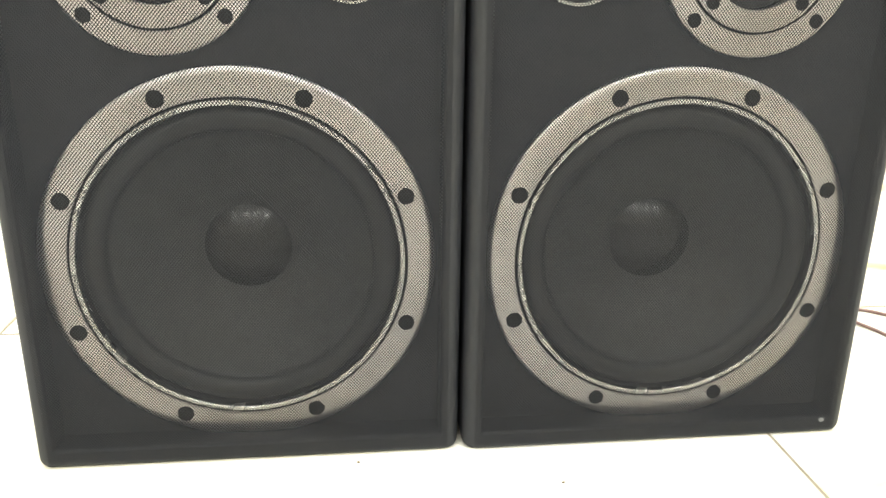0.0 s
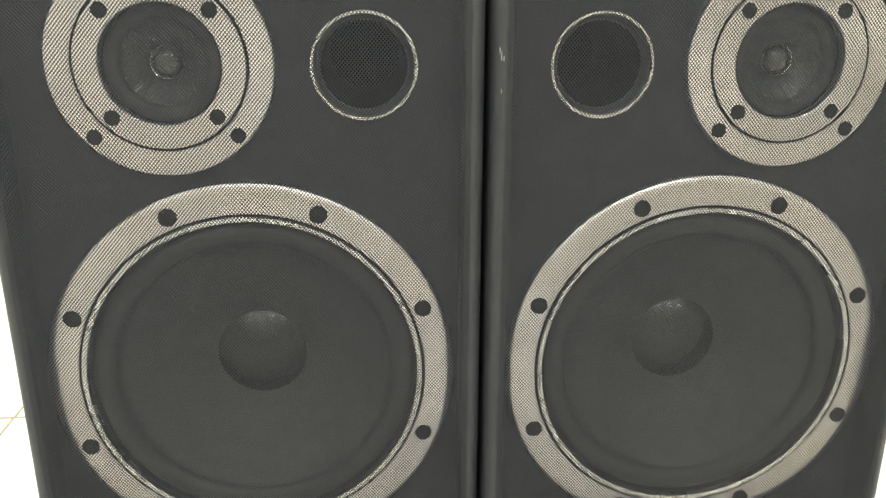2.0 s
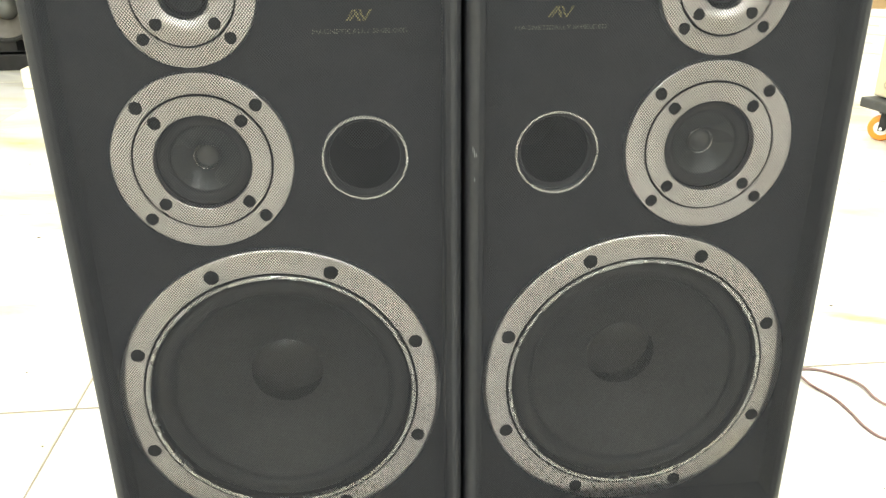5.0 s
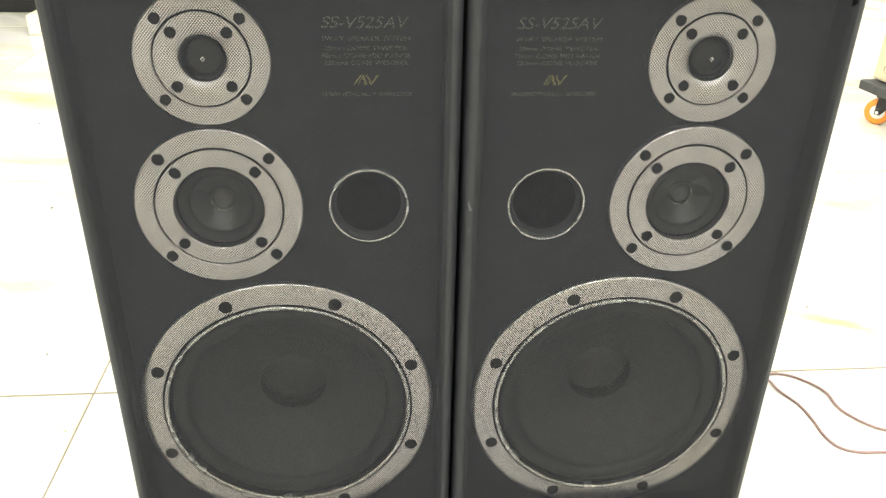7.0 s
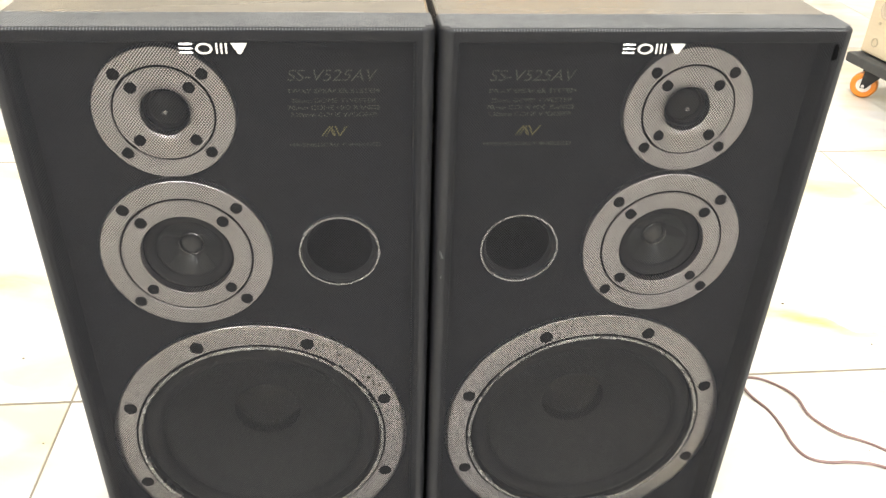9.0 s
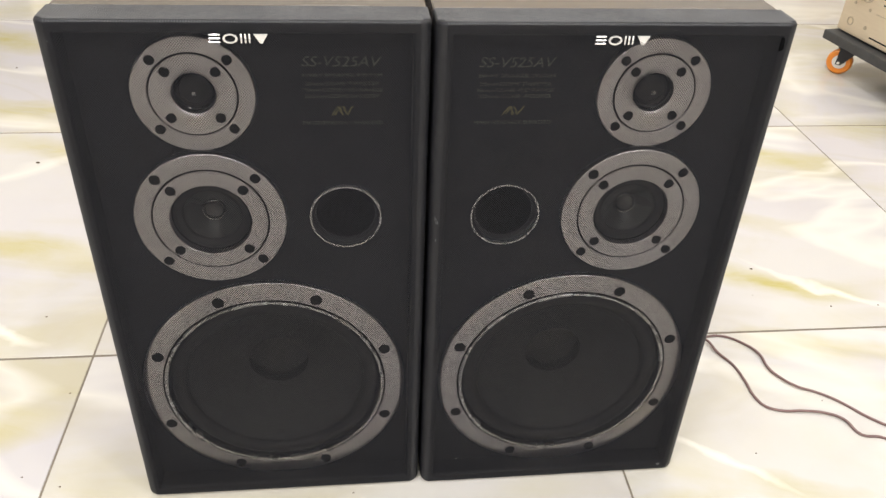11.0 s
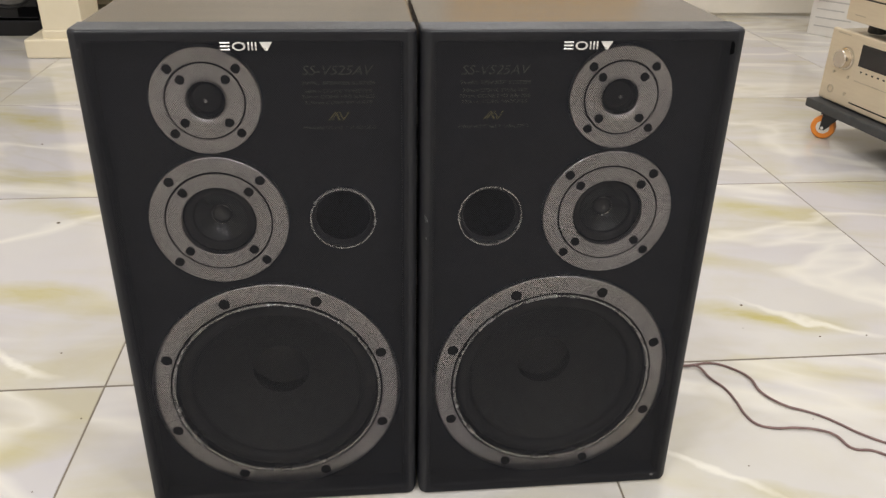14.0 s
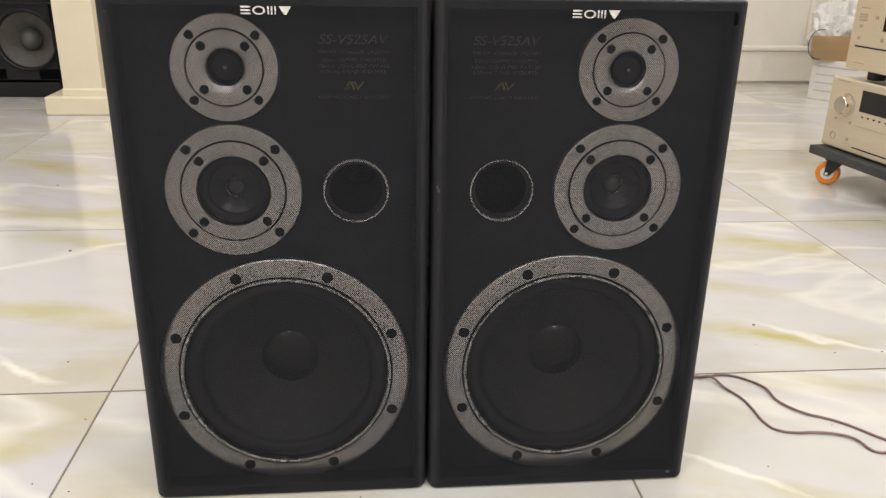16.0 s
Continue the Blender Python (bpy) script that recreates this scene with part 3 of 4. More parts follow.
def loudspeaker(at, side, label):
    """side: -1 has its small drivers left of the middle, +1 right."""
    s = thing("loudspeaker", label, "speaker", "pair of loudspeakers", at)
    wx = 0.0008 * side
    sm = 0.0386 * side
    wz, mz, tz = 0.1304, 0.3167, 0.4254
    px, pz = -0.0698 * side, 0.3152
    # cabinet behind the seam
    body = box(-HALF + 0.0006, HALF - 0.0006, SEAM, BACK, 0.0, TALL - 0.0006, 0.0025, 3)
    front_face = [f for f in body.faces if f.normal.y < -0.9 and f.calc_area() > 0.05]
    bmesh.ops.delete(body, geom=front_face, context="FACES_ONLY")
    bmesh.ops.solidify(body, geom=body.faces[:], thickness=0.012)
    part("cabinet", body, M["vinyl"], s, "dark grey vinyl-covered cabinet")
    # baffle with its openings
    holes = [(wx, wz, 0.0985), (sm, mz, 0.0345), (sm, tz, 0.0205), (px, pz, 0.0262)]
    baffle = plate_with_holes(-0.1255, 0.1255, 0.0080, 0.4800, 0.006, holes)
    part("baffle", baffle, M["baffle"], s, "matt black front board")

    # woofer
    w = part("woofer", lathe([(0.1207, 0.0062), (0.1207, 0.0020), (0.1204, 0.0016), (0.1192, 0.0010), (0.1178, 0.0005), (0.1160, 0.0002), (0.1140, 0.0), (0.1034, 0.0), (0.1029, 0.0008)], (wx, wz), 120),
             M["silver"], s, "large woofer with a satin silver trim ring", True)
    part("groove", lathe([(0.1029, 0.0008), (0.1027, 0.0028), (0.1016, 0.0028), (0.1014, 0.0010)], (wx, wz), 96), M["groove"], w, "black groove", True)
    part("inner_ring", lathe([(0.1014, 0.0010), (0.1013, -0.0003), (0.1009, -0.0008), (0.1000, -0.0010), (0.0989, -0.0007), (0.0984, -0.0003), (0.0983, 0.004)], (wx, wz), 96), M["bright_ring"], w, "narrow bright ring", True)
    roll = [(0.0984, 0.0036), (0.0976, 0.007)] + [(0.0895 + 0.0075 * math.cos(a), 0.009 - 0.0065 * math.sin(a)) for a in [math.pi * i / 10 for i in range(11)]] + [(0.0805, 0.0105)]
    part("surround", lathe(roll, (wx, wz), 96), M["rubber"], w, "black rubber half-roll surround", True)
    cone = [(0.0805, 0.0105)] + [(0.0805 - 0.0545 * q, 0.0105 + 0.029 * (q ** 0.9)) for q in [i / 12 for i in range(1, 13)]]
    part("cone", lathe(cone, (wx, wz), 96), M["cone"], w, "black paper cone", True)
    cap = [(0.0290 * q, 0.0387 - 0.0115 * (1 - q * q)) for q in [1 - i / 12 for i in range(13)]]
    part("dust_cap", lathe(cap, (wx, wz), 64), M["cap"], w, "glossy black dust cap", True)
    screws(w, wx, wz, 0.1103, 8, 22.5, 0.0053, 0.0)

    # midrange
    m = part("midrange", lathe([(0.0604, 0.0062), (0.0604, 0.0014), (0.0601, 0.0005), (0.0594, 0.0), (0.0472, 0.0), (0.0466, 0.0008)], (sm, mz), 96),
             M["silver"], s, "midrange driver with a satin silver ring", True)
    part("groove", lathe([(0.0466, 0.0008), (0.0464, 0.0024), (0.0456, 0.0024), (0.0454, 0.0008)], (sm, mz), 72), M["groove"], m, "black groove", True)
    part("inner_ring", lathe([(0.0454, 0.0008), (0.0450, 0.0), (0.0328, 0.0), (0.0323, 0.0005), (0.0321, 0.007)], (sm, mz), 72), M["silver"], m, "satin silver inner ring", True)
    mroll = [(0.0324, 0.006)] + [(0.0272 + 0.0045 * math.cos(a), 0.009 - 0.0035 * math.sin(a)) for a in [math.pi * i / 8 for i in range(9)]] + [(0.0222, 0.0095)]
    part("surround", lathe(mroll, (sm, mz), 64), M["rubber"], m, "black surround", True)
    part("cone", lathe([(0.0222, 0.0095), (0.0180, 0.0122), (0.0130, 0.0158), (0.0095, 0.0186)], (sm, mz), 64), M["mid_cone"], m, "dark grey glossy cone", True)
    mcap = [(0.0086, 0.0180)] + [(0.0084 * math.cos(a), 0.0180 - 0.0058 * math.sin(a)) for a in [math.pi / 2 * i / 8 for i in range(9)]]
    mcap[-1] = (0.0, mcap[-1][1])
    part("dust_cap", lathe(mcap, (sm, mz), 48), M["dome"], m, "small glossy grey dust cap", True)
    part("cap_ring", lathe([(0.0098, 0.0182), (0.0096, 0.0168), (0.0091, 0.0163), (0.0086, 0.0166), (0.0082, 0.0180)], (sm, mz), 48), M["cap_ring"], m, "thin bright ring round the cap", True)
    for k in range(4):
        a = radians(45 + 90 * k)
        rib = box(0.0115, 0.0224, -0.0018, 0.0018, -0.0006, 0.0006, 0.0005, 2)
        for v in rib.verts:
            far, across, up = v.co.x, v.co.y * (0.6 + 40 * (v.co.x - 0.0115)), v.co.z
            v.co = Vector((sm + far * math.cos(a) - across * math.sin(a), 0.0095 + (0.0222 - far) * 0.70 - 0.0006 + up, mz + far * math.sin(a) + across * math.cos(a)))
        part("rib", rib, M["mid_cone"], m, "shallow radial rib of the cone", True)
    screws(m, sm, mz, 0.0543, 4, 45, 0.0043, 0.0)
    screws(m, sm, mz, 0.0396, 4, 45, 0.0043, 0.0)

    # tweeter
    t = part("tweeter", lathe([(0.0454, 0.0062), (0.0454, 0.0014), (0.0451, 0.0005), (0.0445, 0.0), (0.0334, 0.0), (0.0328, 0.0008)], (sm, tz), 96),
             M["silver"], s, "dome tweeter with a satin silver faceplate", True)
    part("groove", lathe([(0.0328, 0.0008), (0.0326, 0.0024), (0.0319, 0.0024), (0.0317, 0.0008)], (sm, tz), 72), M["groove"], t, "black groove", True)
    part("inner_ring", lathe([(0.0317, 0.0008), (0.0314, 0.0), (0.0246, 0.0), (0.0232, 0.0002), (0.0214, 0.0006), (0.0196, 0.0012), (0.0180, 0.0019), (0.0168, 0.0026), (0.0160, 0.0033), (0.0157, 0.0100)], (sm, tz), 72), M["silver"], t,
         "silver plate that flares in to the dome", True)
    part("surround", lathe([(0.0159, 0.0090), (0.0153, 0.0078), (0.0146, 0.0075), (0.0139, 0.0080), (0.0134, 0.0092)], (sm, tz), 64), M["tweeter_dome"], t, "black surround", True)
    dome = [(0.0135, 0.0096)] + [(0.0133 * math.cos(a), 0.0092 - 0.0066 * math.sin(a)) for a in [math.pi / 2 * i / 8 for i in range(9)]]
    dome[-1] = (0.0, dome[-1][1])
    part("dome", lathe(dome, (sm, tz), 48), M["tweeter_dome"], t, "small dark glossy dome", True)
    # small pale nub, added to stand for the bright spot at the apex
    part("dome_tip", lathe([(0.0019, 0.0030), (0.0017, 0.0024), (0.0009, 0.0021), (0, 0.0020)], (sm, tz), 16), M["cap_ring"], t, "tiny pale nub added for the bright spot on the dome", True)
    screws(t, sm, tz, 0.03835, 4, 45, 0.0039, 0.0)
    screws(t, sm, tz, 0.0256, 4, 45, 0.0039, 0.0)

    # port
    p = part("port", lathe([(0.0296, 0.0062), (0.0297, 0.0034), (0.0295, 0.0030), (0.0281, 0.0030), (0.0279, 0.0034), (0.0278, 0.0062)], (px, pz), 72), M["bright_ring"], s, "round bass port with a thin bright ring", True)
    part("flare", lathe([(0.0279, 0.0056), (0.0268, 0.0062), (0.0256, 0.0074), (0.0247, 0.0092), (0.0242, 0.0115)], (px, pz), 64), M["flare"], p, "dark grey flared rim", True)
    # the tube's inner shade is painted in by its near-black colour
    part("tube", lathe([(0.0242, 0.0115), (0.0236, 0.018), (0.0232, 0.034), (0.0232, 0.11), (0, 0.11)], (px, pz), 64), M["hollow_shade"], p, "tube, its deep shade painted black", True)

    # lettering on the baffle
    lx, ly = -0.0704 * side, 0.0054
    for words, z, wide, tall, mat in (("SS-V525AV", 0.4455, 0.0590, 0.0078, "print"), ("3WAY SPEAKER SYSTEM", 0.4372, 0.0600, 0.0030, "print"),
                                      ("20mm DOME TWEETER", 0.4306, 0.0560, 0.0030, "print"), ("70mm CONE MID RANGE", 0.4256, 0.0610, 0.0030, "print"),
                                      ("220mm CONE WOOFER", 0.4206, 0.0575, 0.0030, "print"), ("MAGNETICALLY SHIELDED", 0.3988, 0.0615, 0.0028, "print")):
        lettering(words, lx, z, ly, wide, tall, M[mat], s, 0.25 if tall > 0.005 else 0.0)
    mark = bmesh.new()
    for dx, lean, wide in ((-0.0062, 0.0050, 0.0007), (-0.0040, 0.0046, 0.0006), (-0.0016, -0.0026, 0.0011), (0.0016, -0.0030, 0.0008), (0.0052, 0.0050, 0.0008)):
        vs = [mark.verts.new((lx + dx - lean / 2 + o, ly, 0.4065)) for o in (-wide, wide)]
        ws = [mark.verts.new((lx + dx + lean / 2 + o, ly, 0.4138)) for o in (wide, -wide)]
        mark.faces.new(vs + ws)
    part("emblem", mark, M["gold"], s, "small gold emblem of slanting bars")

    # grille
    g = part("grille_frame", grille_frame(), M["frame"], s, "charcoal grille frame with rounded edges")
    part("grille_mesh", mesh_sheet(-HALF + 0.0078, HALF - 0.0078, 0.0036, TALL - 0.0008, FRONT - 0.0003, 0.00190, 0.00222, 0.00051), M["mesh"], g, "fine black open mesh")
    # mesh over the top edge, painted paler as if lit by the ceiling
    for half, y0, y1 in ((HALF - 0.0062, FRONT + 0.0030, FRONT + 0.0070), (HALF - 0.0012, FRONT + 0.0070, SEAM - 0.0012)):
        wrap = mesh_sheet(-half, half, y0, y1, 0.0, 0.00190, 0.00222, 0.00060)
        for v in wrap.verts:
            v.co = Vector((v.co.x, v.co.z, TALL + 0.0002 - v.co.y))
        part("mesh_wrap", wrap, M["fold"], g, "mesh stretched back over the top edge, its light from above painted grey")
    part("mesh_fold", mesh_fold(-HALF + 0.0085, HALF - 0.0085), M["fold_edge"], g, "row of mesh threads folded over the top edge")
    # badge: four plain silver shapes
    bz, by = 0.4738, FRONT - 0.0004
    badge = box(-0.0196, -0.0116, by - 0.0012, by, bz + 0.0020, bz + 0.0033, 0.0003, 1)
    box(-0.0196, -0.0116, by - 0.0012, by, bz - 0.0006, bz + 0.0006, 0.0003, 1, badge)
    box(-0.0196, -0.0116, by - 0.0012, by, bz - 0.0033, bz - 0.0020, 0.0003, 1, badge)
    part("badge", badge, M["badge"], g, "small raised silver badge of plain shapes")
    ring = lathe([(0.0050, 0.0), (0.0050, -0.0012), (0.0035, -0.0012), (0.0035, 0.0)], (0, 0), 28)
    for v in ring.verts:
        v.co = Vector((v.co.x * 1.02 - 0.0050, v.co.y + by, v.co.z * 0.68 + bz))
    part("badge_shape", ring, M["badge"], g)
    for x0, x1 in ((0.0018, 0.0031), (0.0046, 0.0059), (0.0074, 0.0087)):
        part("badge_shape", box(x0, x1, by - 0.0012, by, bz - 0.0033, bz + 0.0033, 0.0003, 1), M["badge"], g)
    wedge = bmesh.new()
    lower = [wedge.verts.new((x, by, z)) for x, z in ((0.0110, bz + 0.0033), (0.0150, bz - 0.0033), (0.0168, bz - 0.0033), (0.0208, bz + 0.0033))]
    upper = [wedge.verts.new(v.co + Vector((0, -0.0012, 0))) for v in lower]
    wedge.faces.new(upper)
    for i in range(4):
        wedge.faces.new((lower[i], lower[(i + 1) % 4], upper[(i + 1) % 4], upper[i]))
    bmesh.ops.recalc_face_normals(wedge, faces=wedge.faces[:])
    part("badge_shape", wedge, M["badge"], g)
    return s, g


left_speaker, left_grille = loudspeaker(pose(-0.0923, 0.0, 0.0), -1, "tall black three-way loudspeaker with mesh grille on marble tiles")
right_speaker, right_grille = loudspeaker(pose(0.1806, -0.0014, 0.0, 0, 0, 0.22), 1, "tall black three-way loudspeaker with torn grille corner beside its twin")


def blot(parent, cx, cz, wide, tall, y, material, name, label, seed):
    """A small uneven flake on the front."""
    rnd = random.Random(seed)
    bm = bmesh.new()
    count = 11
    rim = []
    for i in range(count):
        a = 2 * math.pi * i / count
        q = rnd.uniform(0.7, 1.15)
        rim.append(bm.verts.new((cx + wide / 2 * q * math.cos(a), y, cz + tall / 2 * q * math.sin(a))))
    tip = bm.verts.new((cx, y - 0.0004, cz))
    for i in range(count):
        bm.faces.new((rim[i], rim[(i + 1) % count], tip))
    return part(name, bm, material, parent, label)


# the tear is a flake before the mesh, painted with the hole's shade
blot(right_grille, 0.1228, 0.4708, 0.0048, 0.0125, FRONT - 0.0012, M["hollow_shade"], "tear", "torn slit in the mesh, its dark hole painted black", 3)
blot(right_grille, 0.1170, 0.0112, 0.0045, 0.0032, FRONT - 0.0012, M["worn"], "chip", "pale worn spot at the corner", 5)
for bx, bz, tall in ((-0.1312, 0.3245, 0.0050), (-0.1302, 0.3222, 0.0060), (-0.1290, 0.3205, 0.0038), (-0.1300, 0.3035, 0.0032)):
    blot(right_grille, bx, bz, 0.0006, tall, FRONT - 0.0006, M["worn"], "chip", "pale scrape on the edge", int(tall * 10000))
blot(left_grille, -0.1262, 0.4715, 0.0011, 0.0009, FRONT - 0.0009, M["worn"], "chip", "pale worn spot at the corner", 9)


# ---- speaker cable ----
# x, y, height over the tiles in millimetres
WIRES = [[(0.300, 0.226, 0), (0.370, 0.208, 0), (0.412, 0.192, 0), (0.430, 0.194, 0), (0.456, 0.195, 0), (0.477, 0.181, 0), (0.490, 0.159, 1), (0.491, 0.130, 1), (0.496, 0.117, 1),
          (0.512, 0.097, 1), (0.530, 0.088, 0), (0.546, 0.076, 0), (0.558, 0.063, 0), (0.573, 0.044, 0), (0.606, 0.015, 0), (0.66, -0.03, 0), (0.72, -0.06, 0)],
         [(0.295, 0.222, 0), (0.365, 0.204, 0), (0.417, 0.190, 2), (0.428, 0.188, 3), (0.438, 0.162, 1), (0.449, 0.139, 0), (0.452, 0.114, 0), (0.453, 0.082, 0), (0.459, 0.068, 0),
          (0.475, 0.060, 0), (0.502, 0.057, 1), (0.528, 0.051, 1), (0.542, 0.041, 1), (0.551, 0.018, 0), (0.573, 0.012, 0), (0.593, -0.006, 0), (0.65, -0.06, 0), (0.72, -0.10, 0)]]
for path in WIRES:
    pts = [(x, y, 0.0016 + 0.001 * lift) for x, y, lift in path]
    tagged(tube(pts, 0.0016, "speaker_cable", M["cable"]), "thin dark red-brown speaker wire lying loose on the tiles", "cable", "speaker wires")


# ---- amplifiers on the dolly ----
AMP = Matrix.Translation((1.09, 1.142, 0.0)) @ Matrix.Rotation(radians(-82), 4, "Z")


def caster(parent, x, y, swing):
    c = part("caster", box(-0.026, 0.026, -0.022, 0.022, 0.0620, 0.0650, 0.001), M["fork"], parent, "swivel caster with an orange wheel")
    c.matrix_basis = pose(x, y, 0, 0, 0, swing)
    for s in (-1, 1):
        fork = bmesh.new()
        vs = []
        for px, pz in ((-0.022, 0.0620), (0.018, 0.0620), (-0.012, 0.023), (-0.024, 0.023)):
            vs.append((px, pz))
        front = [fork.verts.new((px, s * 0.0135 - 0.0012, pz)) for px, pz in vs]
        rear = [fork.verts.new((px, s * 0.0135 + 0.0012, pz)) for px, pz in vs]
        fork.faces.new(front)
        fork.faces.new(rear[::-1])
        for i in range(4):
            j = (i + 1) % 4
            fork.faces.new((front[i], rear[i], rear[j], front[j]))
        bmesh.ops.recalc_face_normals(fork, faces=fork.faces[:])
        part("fork_plate", fork, M["fork"], c)
    part("wheel", lathe([(0.0155, -0.0095), (0.0245, -0.0105), (0.0272, -0.008), (0.0280, 0.0), (0.0272, 0.008), (0.0245, 0.0105), (0.0155, 0.0095), (0.0155, -0.0095)], (-0.018, 0.0280), 40), M["orange"], c,
         "orange polyurethane tyre", True)
    part("hub", lathe([(0, -0.0110), (0.005, -0.0110), (0.006, -0.009), (0.0155, -0.008), (0.0155, 0.008), (0.006, 0.009), (0.005, 0.0110), (0, 0.0110)], (-0.018, 0.0280), 28), M["lamp_rim"], c, "pale wheel hub", True)
    part("axle", lathe([(0, -0.0172), (0.0036, -0.0172), (0.0042, -0.0150), (0.0042, 0.0150), (0.0036, 0.0172), (0, 0.0172)], (-0.018, 0.0280), 16), M["chrome"], c, "steel axle bolt", True)
    return c


def dolly():
    d = thing("dolly", "black wooden moving dolly on orange casters, carrying amplifiers", "dolly", at=AMP)
    part("board", box(-0.008, 0.47, -0.024, 0.38, 0.0650, 0.086, 0.003), M["board"], d)
    for x, y, a in ((0.060, 0.010, 40), (0.42, 0.03, 30), (0.03, 0.33, 60), (0.42, 0.33, 10)):
        caster(d, x, y, a)
    return d


dolly()


def face_disc(x, z, r, depth, y=0.0, steps=28):
    return lathe([(r, y), (r, y - depth * 0.85), (r * 0.93, y - depth), (0, y - depth)], (x, z), steps)


def amplifier(z0, h, gap, shift, label, kind):
    """gap: height of the feet under the front panel; h: top of the panel, both over z0."""
    a = thing("amplifier", label, "amplifier", "stacked amplifiers", AMP @ Matrix.Translation((shift, 0.0, z0)))
    part("body", box(0.004, 0.426, 0.012, 0.36, gap + 0.002, h - 0.004, 0.003), M["steel"], a)
    part("front_panel", box(0.0, 0.43, 0.0, 0.013, gap, h, 0.004, 3), M["champagne"], a, "thick champagne-coloured aluminium front")
    for fx in (0.05, 0.38):
        for fy in (0.05, 0.31):
            part("foot", spin([(0, 0), (0.018, 0), (0.020, 0.002), (0.020, gap + 0.003), (0, gap + 0.003)], (fx, fy), 24), M["fork"], a, "round black foot", True)
    if kind == "receiver":
        part("display", box(0.107, 0.34, -0.0012, 0.004, 0.102, 0.150, 0.001), M["display"], a, "black glass display window")
        kx, kz = 0.065, 0.109
        k = part("knob", lathe([(0.0235, 0.0), (0.0235, -0.002), (0.0215, -0.003), (0.0205, -0.018), (0.0190, -0.020), (0, -0.020)], (kx, kz), 48), M["knob"], a, "large round metal knob", True)
        part("knob_ring", lathe([(0.0237, 0.0006), (0.0265, 0.0), (0.0265, -0.001), (0.0237, -0.0016)], (kx, kz), 48), M["steel"], k, "flat ring", True)
        for bx, bz, r in ((0.036, 0.073, 0.0034), (0.085, 0.071, 0.0034), (0.0866, 0.0325, 0.0040)):
            part("button", face_disc(bx, bz, r, 0.002, 0.0, 16), M["steel"], a, smooth=True)
        part("socket", lathe([(0.0095, 0.0), (0.0095, -0.002), (0.0075, -0.002), (0.006, 0.003), (0, 0.003)], (0.037, 0.0323), 24), M["steel"], a, "round headphone socket", True)
        for i in range(6):
            part("button", box(0.118 + 0.018 * i, 0.1235 + 0.018 * i, -0.0012, 0.002, 0.0895, 0.0930, 0.0004, 1), M["fork"], a)
        part("trim_line", box(0.106, 0.40, -0.0006, 0.002, 0.0680, 0.0694), M["steel"], a)
        part("flap_gap", box(0.1065, 0.40, -0.0006, 0.002, 0.0165, 0.0195), M["groove"], a, "dark gap of the hinged flap")
        part("print_bar", box(0.022, 0.064, -0.0004, 0.002, 0.1595, 0.1620), M["steel"], a)
    else:
        part("display", box(0.098, 0.32, -0.0012, 0.004, 0.113, 0.156, 0.001), M["display"], a, "black glass display window")
        for i in range(3):
            part("button", box(0.019, 0.044, -0.0012, 0.002, 0.130 + 0.0062 * i, 0.1342 + 0.0062 * i, 0.0004, 1), M["steel"], a)
        for bx, bz in ((0.030, 0.119), (0.029, 0.093), (0.101, 0.0947), (0.074, 0.140)):
            part("button", face_disc(bx, bz, 0.0046, 0.002, 0.0, 16), M["steel"], a, smooth=True)
        part("flap_gap", box(0.021, 0.40, -0.0006, 0.002, 0.0730, 0.0762), M["groove"], a, "dark gap below the buttons")
        part("print_bar", box(0.021, 0.048, -0.0004, 0.002, 0.157, 0.160), M["steel"], a)
        part("print_bar", box(0.028, 0.061, -0.0004, 0.002, 0.0373, 0.0393), M["steel"], a)
    return a


amplifier(0.086, 0.168, 0.004, 0.0, "champagne-gold amplifier with a large knob, resting on the dolly", "receiver")
amplifier(0.254, 0.182, 0.023, 0.032, "champagne-gold hi-fi deck stacked on the amplifier", "deck")


# ---- boxes by the wall ----
def white_carton():
    c = thing("carton", "white cardboard carton with grey print, on the floor by the wall", "box", at=pose(1.672, 2.27, 0, 0, 0, -52))
    part("body", box(0.0, 0.27, 0.0, 0.22, 0.0, 0.150, 0.002), M["carton"], c)
    for i, (a, b) in enumerate(((0.02, 0.17), (0.02, 0.12), (0.02, 0.15), (0.02, 0.11))):
        z = 0.125 - 0.030 * i
        part("print_bar", box(a, b, -0.0008, 0.001, z - 0.0025, z + 0.002), M["ink"], c)
    return c


def open_box():
    c = thing("cardboard_box", "open brown cardboard box lying on a white carton", "box", at=pose(1.715, 2.205, 0.150, 0, 0, -27))
    bm = bmesh.new()
    lower = [(-0.075, 0.0), (0.20, 0.0), (0.20, 0.19), (-0.075, 0.19)]
    upper = [(-0.09, -0.015), (0.215, -0.015), (0.215, 0.205), (-0.09, 0.205)]
    b = [bm.verts.new((x, y, 0.0)) for x, y in lower]
    t = [bm.verts.new((x, y, 0.088 + 0.010 * (x > 0))) for x, y in upper]
    bm.faces.new(b[::-1])
    for i in range(4):
        j = (i + 1) % 4
        bm.faces.new((b[i], b[j], t[j], t[i]))
    bmesh.ops.solidify(bm, geom=bm.faces[:], thickness=-0.004)
    part("body", bm, M["cardboard"], c)
    return c


